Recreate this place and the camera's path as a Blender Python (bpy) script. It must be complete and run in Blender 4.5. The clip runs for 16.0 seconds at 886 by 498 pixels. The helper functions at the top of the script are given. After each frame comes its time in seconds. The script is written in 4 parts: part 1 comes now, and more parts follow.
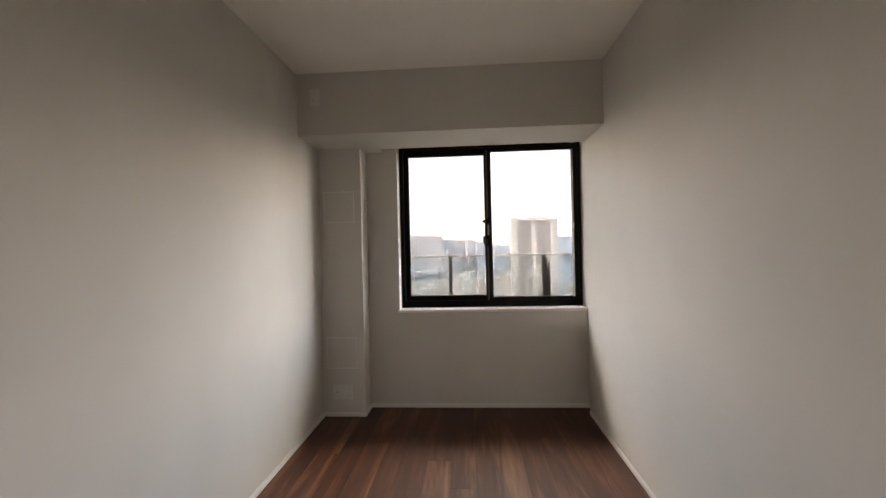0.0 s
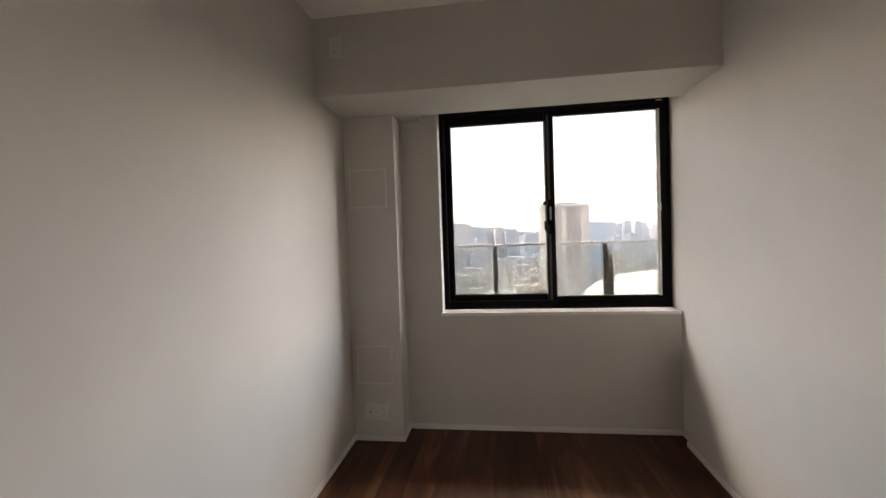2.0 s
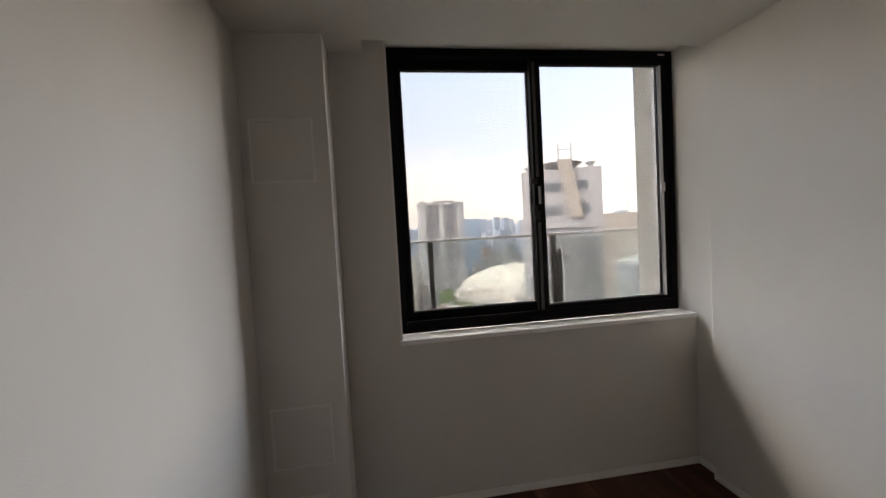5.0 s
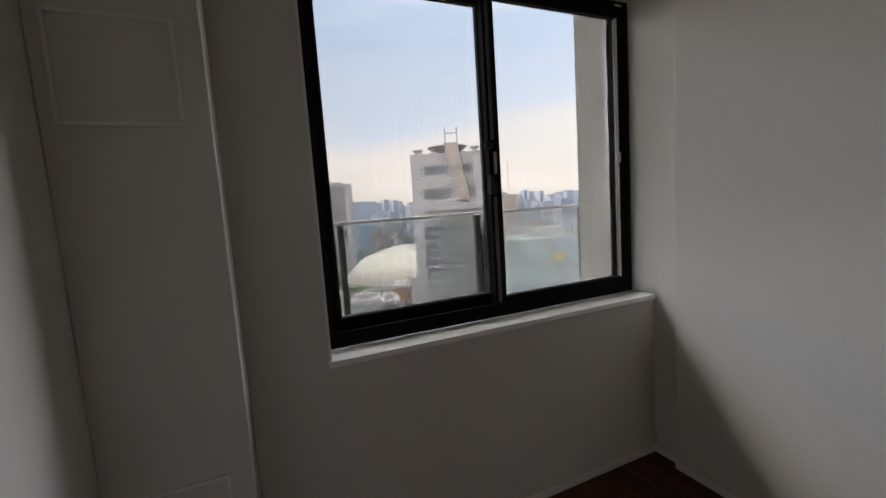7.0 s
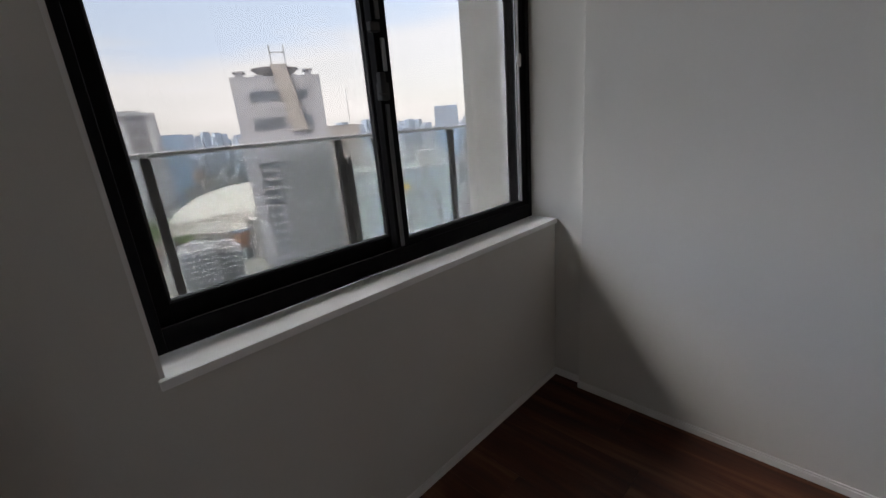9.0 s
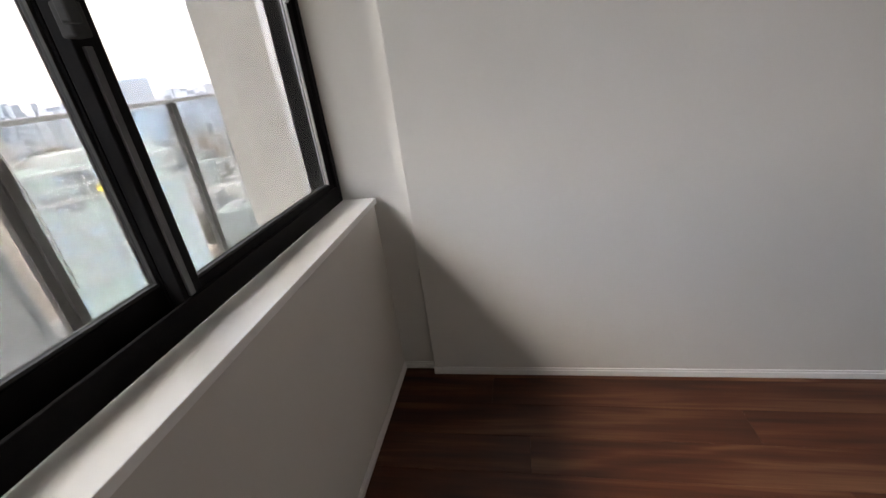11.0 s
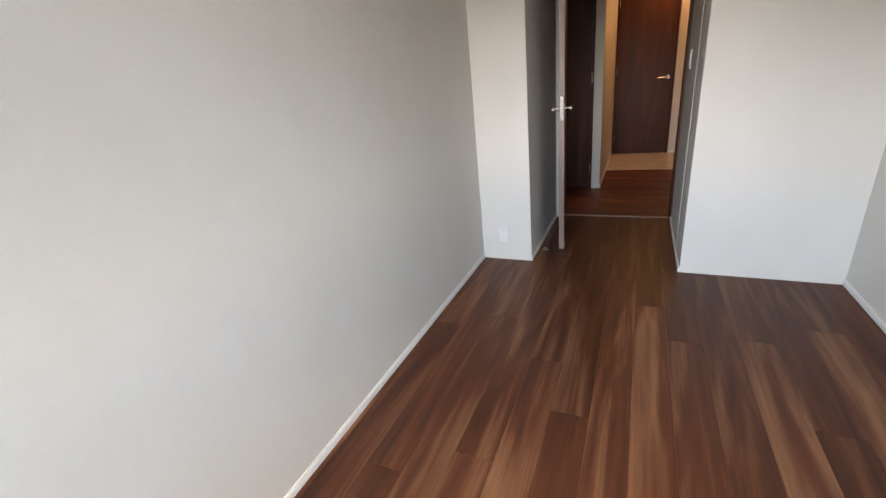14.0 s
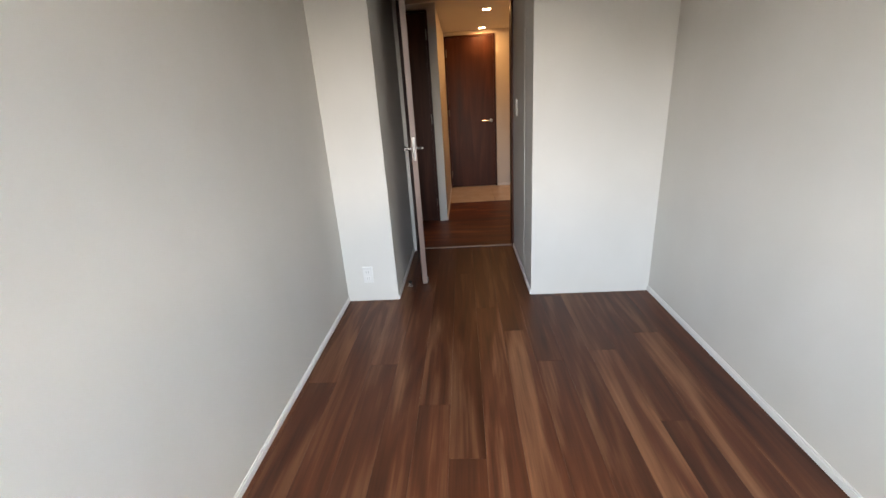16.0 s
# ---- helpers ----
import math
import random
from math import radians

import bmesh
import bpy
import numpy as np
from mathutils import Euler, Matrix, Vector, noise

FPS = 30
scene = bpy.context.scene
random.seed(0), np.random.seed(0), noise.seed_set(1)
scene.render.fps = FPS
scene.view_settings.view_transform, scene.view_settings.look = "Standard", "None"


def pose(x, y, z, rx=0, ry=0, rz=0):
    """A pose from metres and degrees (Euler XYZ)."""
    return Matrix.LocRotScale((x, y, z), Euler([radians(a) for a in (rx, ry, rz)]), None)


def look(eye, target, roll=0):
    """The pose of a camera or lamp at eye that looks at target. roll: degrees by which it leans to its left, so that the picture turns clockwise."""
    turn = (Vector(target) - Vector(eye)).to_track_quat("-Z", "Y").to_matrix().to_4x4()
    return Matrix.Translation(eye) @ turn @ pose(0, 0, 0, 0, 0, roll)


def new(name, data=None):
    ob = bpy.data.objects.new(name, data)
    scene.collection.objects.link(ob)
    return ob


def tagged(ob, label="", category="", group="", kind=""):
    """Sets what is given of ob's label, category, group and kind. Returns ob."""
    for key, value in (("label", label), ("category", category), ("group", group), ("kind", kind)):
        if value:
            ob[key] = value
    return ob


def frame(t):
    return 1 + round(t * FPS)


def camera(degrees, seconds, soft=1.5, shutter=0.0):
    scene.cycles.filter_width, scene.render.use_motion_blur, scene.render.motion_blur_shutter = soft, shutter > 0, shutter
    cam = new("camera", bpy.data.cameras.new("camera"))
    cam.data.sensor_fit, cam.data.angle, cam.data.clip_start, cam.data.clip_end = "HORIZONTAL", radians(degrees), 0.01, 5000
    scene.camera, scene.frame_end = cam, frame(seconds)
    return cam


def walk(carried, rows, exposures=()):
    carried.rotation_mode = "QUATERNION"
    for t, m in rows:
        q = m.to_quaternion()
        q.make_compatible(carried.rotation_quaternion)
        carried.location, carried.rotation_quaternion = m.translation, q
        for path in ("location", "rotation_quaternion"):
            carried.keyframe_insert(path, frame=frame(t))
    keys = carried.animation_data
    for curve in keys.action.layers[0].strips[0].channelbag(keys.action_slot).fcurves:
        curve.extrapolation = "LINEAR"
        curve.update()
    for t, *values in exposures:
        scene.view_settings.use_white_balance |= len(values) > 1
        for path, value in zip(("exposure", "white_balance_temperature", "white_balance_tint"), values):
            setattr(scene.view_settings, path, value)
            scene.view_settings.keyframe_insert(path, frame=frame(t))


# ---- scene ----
cam = camera(94.3, 16.0)
PATH = [
    (0, (1.174, -3.388, 1.313), (1.049, -1.391, 1.311), -1.3),
    (0.5, (1.13, -3.249, 1.32), (0.98, -1.254, 1.3), -1.4),
    (1, (1.054, -3.118, 1.326), (0.861, -1.127, 1.287), -1.6),
    (1.5, (1.004, -2.976, 1.304), (0.77, -0.99, 1.263), -1.9),
    (2, (0.975, -2.779, 1.328), (0.712, -0.797, 1.27), -2.0),
    (2.5, (0.917, -2.659, 1.304), (0.661, -0.676, 1.239), -2.3),
    (3, (0.771, -2.518, 1.321), (0.583, -0.528, 1.24), -2.6),
    (3.5, (0.671, -2.415, 1.308), (0.589, -0.419, 1.22), -3.0),
    (4, (0.615, -2.227, 1.312), (0.65, -0.229, 1.223), -3.2),
    (4.2, (0.599, -2.149, 1.315), (0.69, -0.153, 1.227), -3.2),
    (6.3, (0.382, -1.55, 1.311), (1.02, 0.345, 1.167), -3.5),
    (6.5, (0.39, -1.486, 1.31), (1.072, 0.387, 1.151), -3.6),
    (7, (0.41, -1.379, 1.302), (1.22, 0.438, 1.092), -3.8),
    (7.5, (0.408, -1.226, 1.287), (1.372, 0.505, 1.018), -3.6),
    (8, (0.409, -1.12, 1.277), (1.503, 0.511, 0.899), -3.9),
    (8.2, (0.417, -1.087, 1.272), (1.56, 0.499, 0.85), -4.0),
    (10.3, (0.652, -0.634, 1.24), (2.319, 0.192, 0.446), -6.4),
    (10.5, (0.667, -0.593, 1.241), (2.362, 0.105, 0.441), -6.7),
    (11, (0.705, -0.535, 1.236), (2.493, -0.166, 0.415), -7.4),
    (11.5, (0.858, -0.473, 1.27), (2.647, -0.477, 0.383), -7.4),
    (12, (0.905, -0.476, 1.262), (2.678, -0.83, 0.408), -8.2),
    (12.5, (0.92, -0.458, 1.24), (2.579, -1.24, 0.442), -7.4),
    (13, (0.973, -0.448, 1.25), (2.422, -1.582, 0.467), -7.1),
    (13.5, (1.037, -0.419, 1.251), (2.159, -1.886, 0.482), -6.0),
    (14, (1.08, -0.43, 1.273), (1.911, -2.086, 0.52), -6.6),
    (14.5, (1.134, -0.508, 1.289), (1.749, -2.258, 0.541), -7.2),
    (15, (1.17, -0.547, 1.292), (1.58, -2.356, 0.544), -5.9),
    (15.5, (1.193, -0.523, 1.306), (1.425, -2.373, 0.581), -4.7),
    (16, (1.222, -0.508, 1.306), (1.344, -2.388, 0.634), -3.8),
]
walk(cam, [(t, look(eye, target, roll)) for t, eye, target, roll in PATH],
     exposures=[(0, 4.76, 8750, 14.5), (1.5, 4.66, 8600, 14), (3, 4.52, 8400, 13), (4.2, 4.28, 8000, 11.5), (6.3, 3.73, 7850, 12), (8.2, 3.38, 6950, 10),
                (10.3, 4.17, 7550, 12), (11.5, 4.62, 7750, 12.5), (12.5, 4.97, 7600, 11), (14.5, 5.42, 7700, 9), (16, 5.5, 7700, 7.5)])

# ---------------------------------------------------------------- world and sun
SUN_EL, SUN_ROT = radians(42), radians(262)
world = bpy.data.worlds.new("world")
scene.world = world
world.use_nodes = True
wn, wl = world.node_tree.nodes, world.node_tree.links
wn.clear()
w_out = wn.new("ShaderNodeOutputWorld")
w_bg = wn.new("ShaderNodeBackground")
w_sky = wn.new("ShaderNodeTexSky")
w_sky.sky_type, w_sky.sun_disc = "NISHITA", False
w_sky.sun_elevation, w_sky.sun_rotation = SUN_EL, SUN_ROT
w_sky.air_density, w_sky.dust_density, w_sky.ozone_density = 1.0, 2.0, 1.0
w_tc = wn.new("ShaderNodeTexCoord")
w_map = wn.new("ShaderNodeMapping")
w_map.inputs["Scale"].default_value = (1.3, 1.3, 7.0)
w_noise = wn.new("ShaderNodeTexNoise")
w_noise.inputs["Scale"].default_value, w_noise.inputs["Detail"].default_value = 1.6, 6.0
w_ramp = wn.new("ShaderNodeValToRGB")
w_ramp.color_ramp.elements[0].position, w_ramp.color_ramp.elements[1].position = 0.36, 0.62
w_ramp.color_ramp.elements[0].color, w_ramp.color_ramp.elements[1].color = (0.72, 0.72, 0.72, 1), (0.96, 0.96, 0.96, 1)
w_mix = wn.new("ShaderNodeMixRGB")
w_tint = wn.new("ShaderNodeValToRGB")
w_el = w_tint.color_ramp.elements
w_el[0].position, w_el[0].color = 0.0, (0.91, 0.885, 0.935, 1)
w_el[1].position, w_el[1].color = 0.42, (0.37, 0.48, 0.68, 1)
for w_p, w_c in ((0.12, (0.91, 0.885, 0.94, 1)), (0.20, (0.62, 0.72, 0.93, 1)), (0.72, (0.86, 0.85, 0.83, 1))):
    w_el.new(w_p).color = w_c
w_soft = wn.new("ShaderNodeVectorMath")
w_soft.operation = "SCALE"
w_soft.inputs["Scale"].default_value = 8.6
w_wob = wn.new("ShaderNodeMath")
w_wob.operation = "MULTIPLY_ADD"
w_wob.inputs[1].default_value = 0.36
w_bg.inputs["Strength"].default_value = 0.1
wl.new(w_tc.outputs["Generated"], w_map.inputs["Vector"])
wl.new(w_map.outputs["Vector"], w_noise.inputs["Vector"])
wl.new(w_noise.outputs["Fac"], w_ramp.inputs["Fac"])
wl.new(w_ramp.outputs["Color"], w_mix.inputs[0])
wl.new(w_sky.outputs["Color"], w_mix.inputs[1])
w_sep = wn.new("ShaderNodeSeparateXYZ")
w_up = wn.new("ShaderNodeMath")
w_up.operation, w_up.use_clamp = "MINIMUM", True
w_up.inputs[1].default_value = 0.75
w_pow = wn.new("ShaderNodeMath")
w_pow.operation = "POWER"
w_pow.inputs[1].default_value = 2.6
w_gain = wn.new("ShaderNodeMath")
w_gain.operation = "MULTIPLY_ADD"
w_gain.inputs[1].default_value, w_gain.inputs[2].default_value = 5.0, 1.0
w_scale = wn.new("ShaderNodeVectorMath")
w_scale.operation = "SCALE"
wl.new(w_tc.outputs["Generated"], w_sep.inputs[0])
wl.new(w_noise.outputs["Fac"], w_wob.inputs[0])
w_low = wn.new("ShaderNodeMath")
w_low.operation = "SUBTRACT"
w_low.inputs[1].default_value = 0.18
wl.new(w_sep.outputs["Z"], w_low.inputs[0])
wl.new(w_low.outputs["Value"], w_wob.inputs[2])
wl.new(w_wob.outputs["Value"], w_tint.inputs["Fac"])
wl.new(w_tint.outputs["Color"], w_soft.inputs[0])
wl.new(w_soft.outputs["Vector"], w_mix.inputs[2])
wl.new(w_sep.outputs["Z"], w_up.inputs[0])
wl.new(w_up.outputs["Value"], w_pow.inputs[0])
wl.new(w_pow.outputs["Value"], w_gain.inputs[0])
# the cloud cover glows more towards the veiled sun
w_dot = wn.new("ShaderNodeVectorMath")
w_dot.operation = "DOT_PRODUCT"
w_dot.inputs[1].default_value = (math.sin(SUN_ROT), math.cos(SUN_ROT), 0.0)
w_pos = wn.new("ShaderNodeMath")
w_pos.operation = "MAXIMUM"
w_pos.inputs[1].default_value = 0.0
w_cub = wn.new("ShaderNodeMath")
w_cub.operation = "POWER"
w_cub.inputs[1].default_value = 3.5
w_near = wn.new("ShaderNodeMath")
w_near.operation = "MULTIPLY_ADD"
w_near.inputs[1].default_value = 4.2
w_side = wn.new("ShaderNodeMath")
w_side.operation = "MULTIPLY_ADD"
w_side.inputs[1].default_value, w_side.inputs[2].default_value = 0.45, 1.0
wl.new(w_sep.outputs["X"], w_side.inputs[0])
wl.new(w_side.outputs["Value"], w_near.inputs[2])
w_lit = wn.new("ShaderNodeVectorMath")
w_lit.operation = "SCALE"
wl.new(w_tc.outputs["Generated"], w_dot.inputs[0])
wl.new(w_dot.outputs["Value"], w_pos.inputs[0])
wl.new(w_pos.outputs["Value"], w_cub.inputs[0])
wl.new(w_cub.outputs["Value"], w_near.inputs[0])
wl.new(w_mix.outputs["Color"], w_lit.inputs[0])
wl.new(w_near.outputs["Value"], w_lit.inputs["Scale"])
wl.new(w_lit.outputs["Vector"], w_scale.inputs[0])
wl.new(w_gain.outputs["Value"], w_scale.inputs["Scale"])
wl.new(w_scale.outputs["Vector"], w_bg.inputs["Color"])
wl.new(w_bg.outputs["Background"], w_out.inputs["Surface"])

sun_data = bpy.data.lights.new("sun", "SUN")
sun_data.energy, sun_data.angle, sun_data.color = 0.5, radians(10), (1.0, 0.95, 0.88)
sun = new("sun", sun_data)
sun.matrix_world = look((math.sin(SUN_ROT) * 50, math.cos(SUN_ROT) * 50, 50 * math.tan(SUN_EL)), (0, 0, 0))

# daylight portal in the window opening
portal_data = bpy.data.lights.new("window_daylight", "AREA")
portal_data.shape, portal_data.size, portal_data.size_y = "RECTANGLE", 1.53, 1.38
portal_data.cycles.is_portal = True
portal = new("window_daylight", portal_data)
portal.matrix_world = look((1.354, 0.24, 1.507), (1.354, -1.0, 1.507))

# ---------------------------------------------------------------- materials


def material(name, color, rough=0.6, metal=0.0, gloss=0.5):
    m = bpy.data.materials.new(name)
    m.use_nodes = True
    b = m.node_tree.nodes["Principled BSDF"]
    b.inputs["Base Color"].default_value = (*color, 1)
    b.inputs["Roughness"].default_value = rough
    b.inputs["Metallic"].default_value = metal
    b.inputs["Specular IOR Level"].default_value = gloss
    return m, m.node_tree.nodes, m.node_tree.links, b


def mottled(name, a, b_col, scale, rough=0.6, bump=0.0, bump_scale=200.0, stretch=(1, 1, 1), metal=0.0, detail=4.0, gloss=0.5):
    """Two tones mixed by a noise in object space, with an optional fine relief and a second, coarse cloudiness."""
    m, n, l, p = material(name, a, rough, metal, gloss)
    tc = n.new("ShaderNodeTexCoord")
    mp = n.new("ShaderNodeMapping")
    mp.inputs["Scale"].default_value = stretch
    nz = n.new("ShaderNodeTexNoise")
    nz.inputs["Scale"].default_value, nz.inputs["Detail"].default_value = scale, detail
    rp = n.new("ShaderNodeValToRGB")
    rp.color_ramp.elements[0].position, rp.color_ramp.elements[1].position = 0.3, 0.7
    rp.color_ramp.elements[0].color, rp.color_ramp.elements[1].color = (*a, 1), (*b_col, 1)
    l.new(tc.outputs["Object"], mp.inputs["Vector"])
    l.new(mp.outputs["Vector"], nz.inputs["Vector"])
    l.new(nz.outputs["Fac"], rp.inputs["Fac"])
    l.new(rp.outputs["Color"], p.inputs["Base Color"])
    if bump:
        nb = n.new("ShaderNodeTexNoise")
        nb.inputs["Scale"].default_value, nb.inputs["Detail"].default_value = bump_scale, 3.0
        bp = n.new("ShaderNodeBump")
        bp.inputs["Strength"].default_value, bp.inputs["Distance"].default_value = bump, 0.002
        l.new(mp.outputs["Vector"], nb.inputs["Vector"])
        l.new(nb.outputs["Fac"], bp.inputs["Height"])
        l.new(bp.outputs["Normal"], p.inputs["Normal"])
    return m


def wood(name, dark, mid, light, axis, rough=0.3, tone=True, gloss=0.5):
    """Stained wood with broad stripes and fine grain running along axis (0, 1 or 2)."""
    m, n, l, p = material(name, mid, rough, 0.0, gloss)
    tc = n.new("ShaderNodeTexCoord")
    info = n.new("ShaderNodeObjectInfo")
    add = n.new("ShaderNodeVectorMath")
    add.operation = "MULTIPLY_ADD"
    add.inputs[1].default_value = (37.0, 53.0, 19.0)
    l.new(info.outputs["Random"], add.inputs[0])
    l.new(tc.outputs["Object"], add.inputs[2])

    def stretched(across, along, detail, rough_n=0.5, warp=0.0):
        mp = n.new("ShaderNodeMapping")
        s = [across, across, across]
        s[axis] = along
        mp.inputs["Scale"].default_value = s
        nz = n.new("ShaderNodeTexNoise")
        nz.inputs["Scale"].default_value, nz.inputs["Detail"].default_value = 1.0, detail
        nz.inputs["Roughness"].default_value, nz.inputs["Distortion"].default_value = rough_n, warp
        l.new(add.outputs["Vector"], mp.inputs["Vector"])
        l.new(mp.outputs["Vector"], nz.inputs["Vector"])
        return nz.outputs["Fac"]

    broad, streak, grain = stretched(8.0, 0.8, 2.0, 0.5, 1.1), stretched(36.0, 1.6, 3.0, 0.55, 0.6), stretched(170.0, 4.0, 3.0, 0.6)
    mixv = n.new("ShaderNodeMath")
    mixv.operation = "MULTIPLY_ADD"
    l.new(grain, mixv.inputs[0])
    mixv.inputs[1].default_value = 0.16
    sub = n.new("ShaderNodeMath")
    sub.operation = "SUBTRACT"
    both = n.new("ShaderNodeMath")
    both.operation = "MULTIPLY_ADD"
    both.inputs[1].default_value = 0.27
    half = n.new("ShaderNodeMath")
    half.operation = "MULTIPLY"
    half.inputs[1].default_value = 0.80
    l.new(broad, half.inputs[0])
    l.new(streak, both.inputs[0])
    l.new(half.outputs["Value"], both.inputs[2])
    l.new(both.outputs["Value"], sub.inputs[0])
    sub.inputs[1].default_value = 0.135
    l.new(sub.outputs["Value"], mixv.inputs[2])
    rp = n.new("ShaderNodeValToRGB")
    e = rp.color_ramp.elements
    e[0].position, e[0].color = 0.27, (*dark, 1)
    e[1].position, e[1].color = 0.72, (*light, 1)
    k = e.new(0.48)
    k.color = (*mid, 1)
    l.new(mixv.outputs["Value"], rp.inputs["Fac"])
    last = rp.outputs["Color"]
    if tone:
        mul = n.new("ShaderNodeMixRGB")
        mul.blend_type = "MULTIPLY"
        mul.inputs[0].default_value = 1.0
        l.new(last, mul.inputs[1])
        l.new(info.outputs["Color"], mul.inputs[2])
        last = mul.outputs["Color"]
    l.new(last, p.inputs["Base Color"])
    bp = n.new("ShaderNodeBump")
    bp.inputs["Strength"].default_value, bp.inputs["Distance"].default_value = 0.12, 0.001
    l.new(grain, bp.inputs["Height"])
    l.new(bp.outputs["Normal"], p.inputs["Normal"])
    rr = n.new("ShaderNodeMapRange")
    rr.inputs["To Min"].default_value, rr.inputs["To Max"].default_value = rough - 0.05, rough + 0.12
    l.new(broad, rr.inputs["Value"])
    l.new(rr.outputs["Result"], p.inputs["Roughness"])
    return m


def glass(name, tint, gloss=0.02):
    m = bpy.data.materials.new(name)
    m.use_nodes = True
    n, l = m.node_tree.nodes, m.node_tree.links
    n.clear()
    out = n.new("ShaderNodeOutputMaterial")
    mix = n.new("ShaderNodeMixShader")
    tr = n.new("ShaderNodeBsdfTransparent")
    gl = n.new("ShaderNodeBsdfGlossy")
    lw = n.new("ShaderNodeLayerWeight")
    lw.inputs["Blend"].default_value = 0.5
    pw = n.new("ShaderNodeMath")
    pw.operation = "POWER"
    pw.inputs[1].default_value = 5.0
    fr = n.new("ShaderNodeMath")
    fr.operation = "MULTIPLY_ADD"
    fr.inputs[1].default_value, fr.inputs[2].default_value = 0.5, 0.012
    l.new(lw.outputs["Facing"], pw.inputs[0])
    l.new(pw.outputs["Value"], fr.inputs[0])
    tr.inputs["Color"].default_value = (*tint, 1)
    gl.inputs["Roughness"].default_value = gloss
    l.new(fr.outputs["Value"], mix.inputs["Fac"])
    l.new(tr.outputs["BSDF"], mix.inputs[1])
    l.new(gl.outputs["BSDF"], mix.inputs[2])
    l.new(mix.outputs["Shader"], out.inputs["Surface"])
    return m


def glow(name, color, strength):
    m, n, l, p = material(name, color, 0.4)
    p.inputs["Emission Color"].default_value = (*color, 1)
    p.inputs["Emission Strength"].default_value = strength
    return m


WALLPAPER = mottled("wallpaper", (0.590, 0.569, 0.524), (0.625, 0.603, 0.560), 2.6, 0.75, 0.16, 310.0, (1, 1, 0.7))
CEILING = mottled("ceiling_paper", (0.82, 0.80, 0.745), (0.85, 0.83, 0.78), 2.0, 0.8, 0.2, 380.0)
TRIM = mottled("white_trim", (0.72, 0.705, 0.68), (0.76, 0.745, 0.72), 9.0, 0.42, 0.05, 90.0)
SILL = mottled("sill_board", (0.83, 0.82, 0.80), (0.87, 0.86, 0.845), 12.0, 0.24, 0.05, 60.0)
PLASTIC = mottled("white_plastic", (0.68, 0.665, 0.635), (0.71, 0.695, 0.665), 14.0, 0.35)
SLOT = material("socket_slot", (0.03, 0.03, 0.03), 0.6)[0]
FRAME = mottled("black_aluminium", (0.006, 0.006, 0.007), (0.010, 0.009, 0.009), 26.0, 0.5, 0.04, 500.0, gloss=0.05)
GASKET = mottled("rubber_gasket", (0.02, 0.02, 0.02), (0.035, 0.035, 0.035), 40.0, 0.7)
METAL = mottled("satin_chrome", (0.62, 0.61, 0.60), (0.72, 0.71, 0.70), 60.0, 0.18, metal=1.0)
ALU = mottled("grey_aluminium", (0.33, 0.33, 0.34), (0.40, 0.40, 0.41), 18.0, 0.4, metal=0.6)
STRIP = mottled("dark_grey_strip", (0.075, 0.075, 0.08), (0.10, 0.10, 0.105), 20.0, 0.45)
RAILTOP = mottled("rail_aluminium", (0.62, 0.62, 0.64), (0.70, 0.70, 0.71), 14.0, 0.35, metal=0.4)
POST = mottled("rail_post_paint", (0.055, 0.052, 0.052), (0.08, 0.075, 0.073), 18.0, 0.5)
FLOOR = wood("walnut_floor", (0.025, 0.0080, 0.0044), (0.075, 0.0228, 0.0106), (0.190, 0.091, 0.047), 1, 0.40, True, 0.33)
DOOR = wood("dark_walnut_door", (0.028, 0.0095, 0.006), (0.054, 0.016, 0.009), (0.086, 0.030, 0.017), 2, 0.42, False, 0.22)
EDGE = wood("door_edge_band", (0.16, 0.105, 0.085), (0.21, 0.145, 0.12), (0.26, 0.185, 0.155), 2, 0.4, False)
TILE = mottled("beige_tile", (0.52, 0.42, 0.32), (0.60, 0.50, 0.39), 6.0, 0.25, 0.05, 80.0)
JOINT = material("tile_joint", (0.30, 0.26, 0.21), 0.8)[0]
SUBFLOOR = material("floor_base", (0.04, 0.025, 0.018), 0.9)[0]
RUBBER = material("black_rubber", (0.02, 0.02, 0.02), 0.6)[0]
# dark tint added to the panes to dim the bright view outside
DIM_PANE = glass("dimming_window_glass", (0.292, 0.295, 0.295))
RAILPANE = glass("railing_glass", (0.88, 0.90, 0.90))
OUTWALL = mottled("outer_wall_tile", (0.50, 0.48, 0.44), (0.56, 0.54, 0.50), 3.0, 0.6, 0.2, 60.0)
CONCRETE = mottled("concrete", (0.34, 0.34, 0.33), (0.42, 0.41, 0.40), 2.0, 0.8, 0.2, 60.0)
LAMPGLOW = glow("downlight_glow", (1.0, 0.62, 0.30), 1.6)

# ---------------------------------------------------------------- building helpers
ORIGIN = {}


def cuboid(bm, x0, y0, z0, x1, y1, z1, bevel=0.0):
    """An upright box between two corners, with rounded edges if asked."""
    made = bmesh.ops.create_cube(bm, size=1.0, matrix=Matrix.LocRotScale(
        ((x0 + x1) / 2, (y0 + y1) / 2, (z0 + z1) / 2), None, (abs(x1 - x0), abs(y1 - y0), abs(z1 - z0))))
    if bevel:
        edges = {e for v in made["verts"] for e in v.link_edges}
        bmesh.ops.bevel(bm, geom=list(edges), offset=bevel, segments=2, profile=0.5, affect="EDGES")
    return bm


def boxes(*rows, bevel=0.0):
    bm = bmesh.new()
    for r in rows:
        cuboid(bm, *r, bevel=bevel)
    return bm


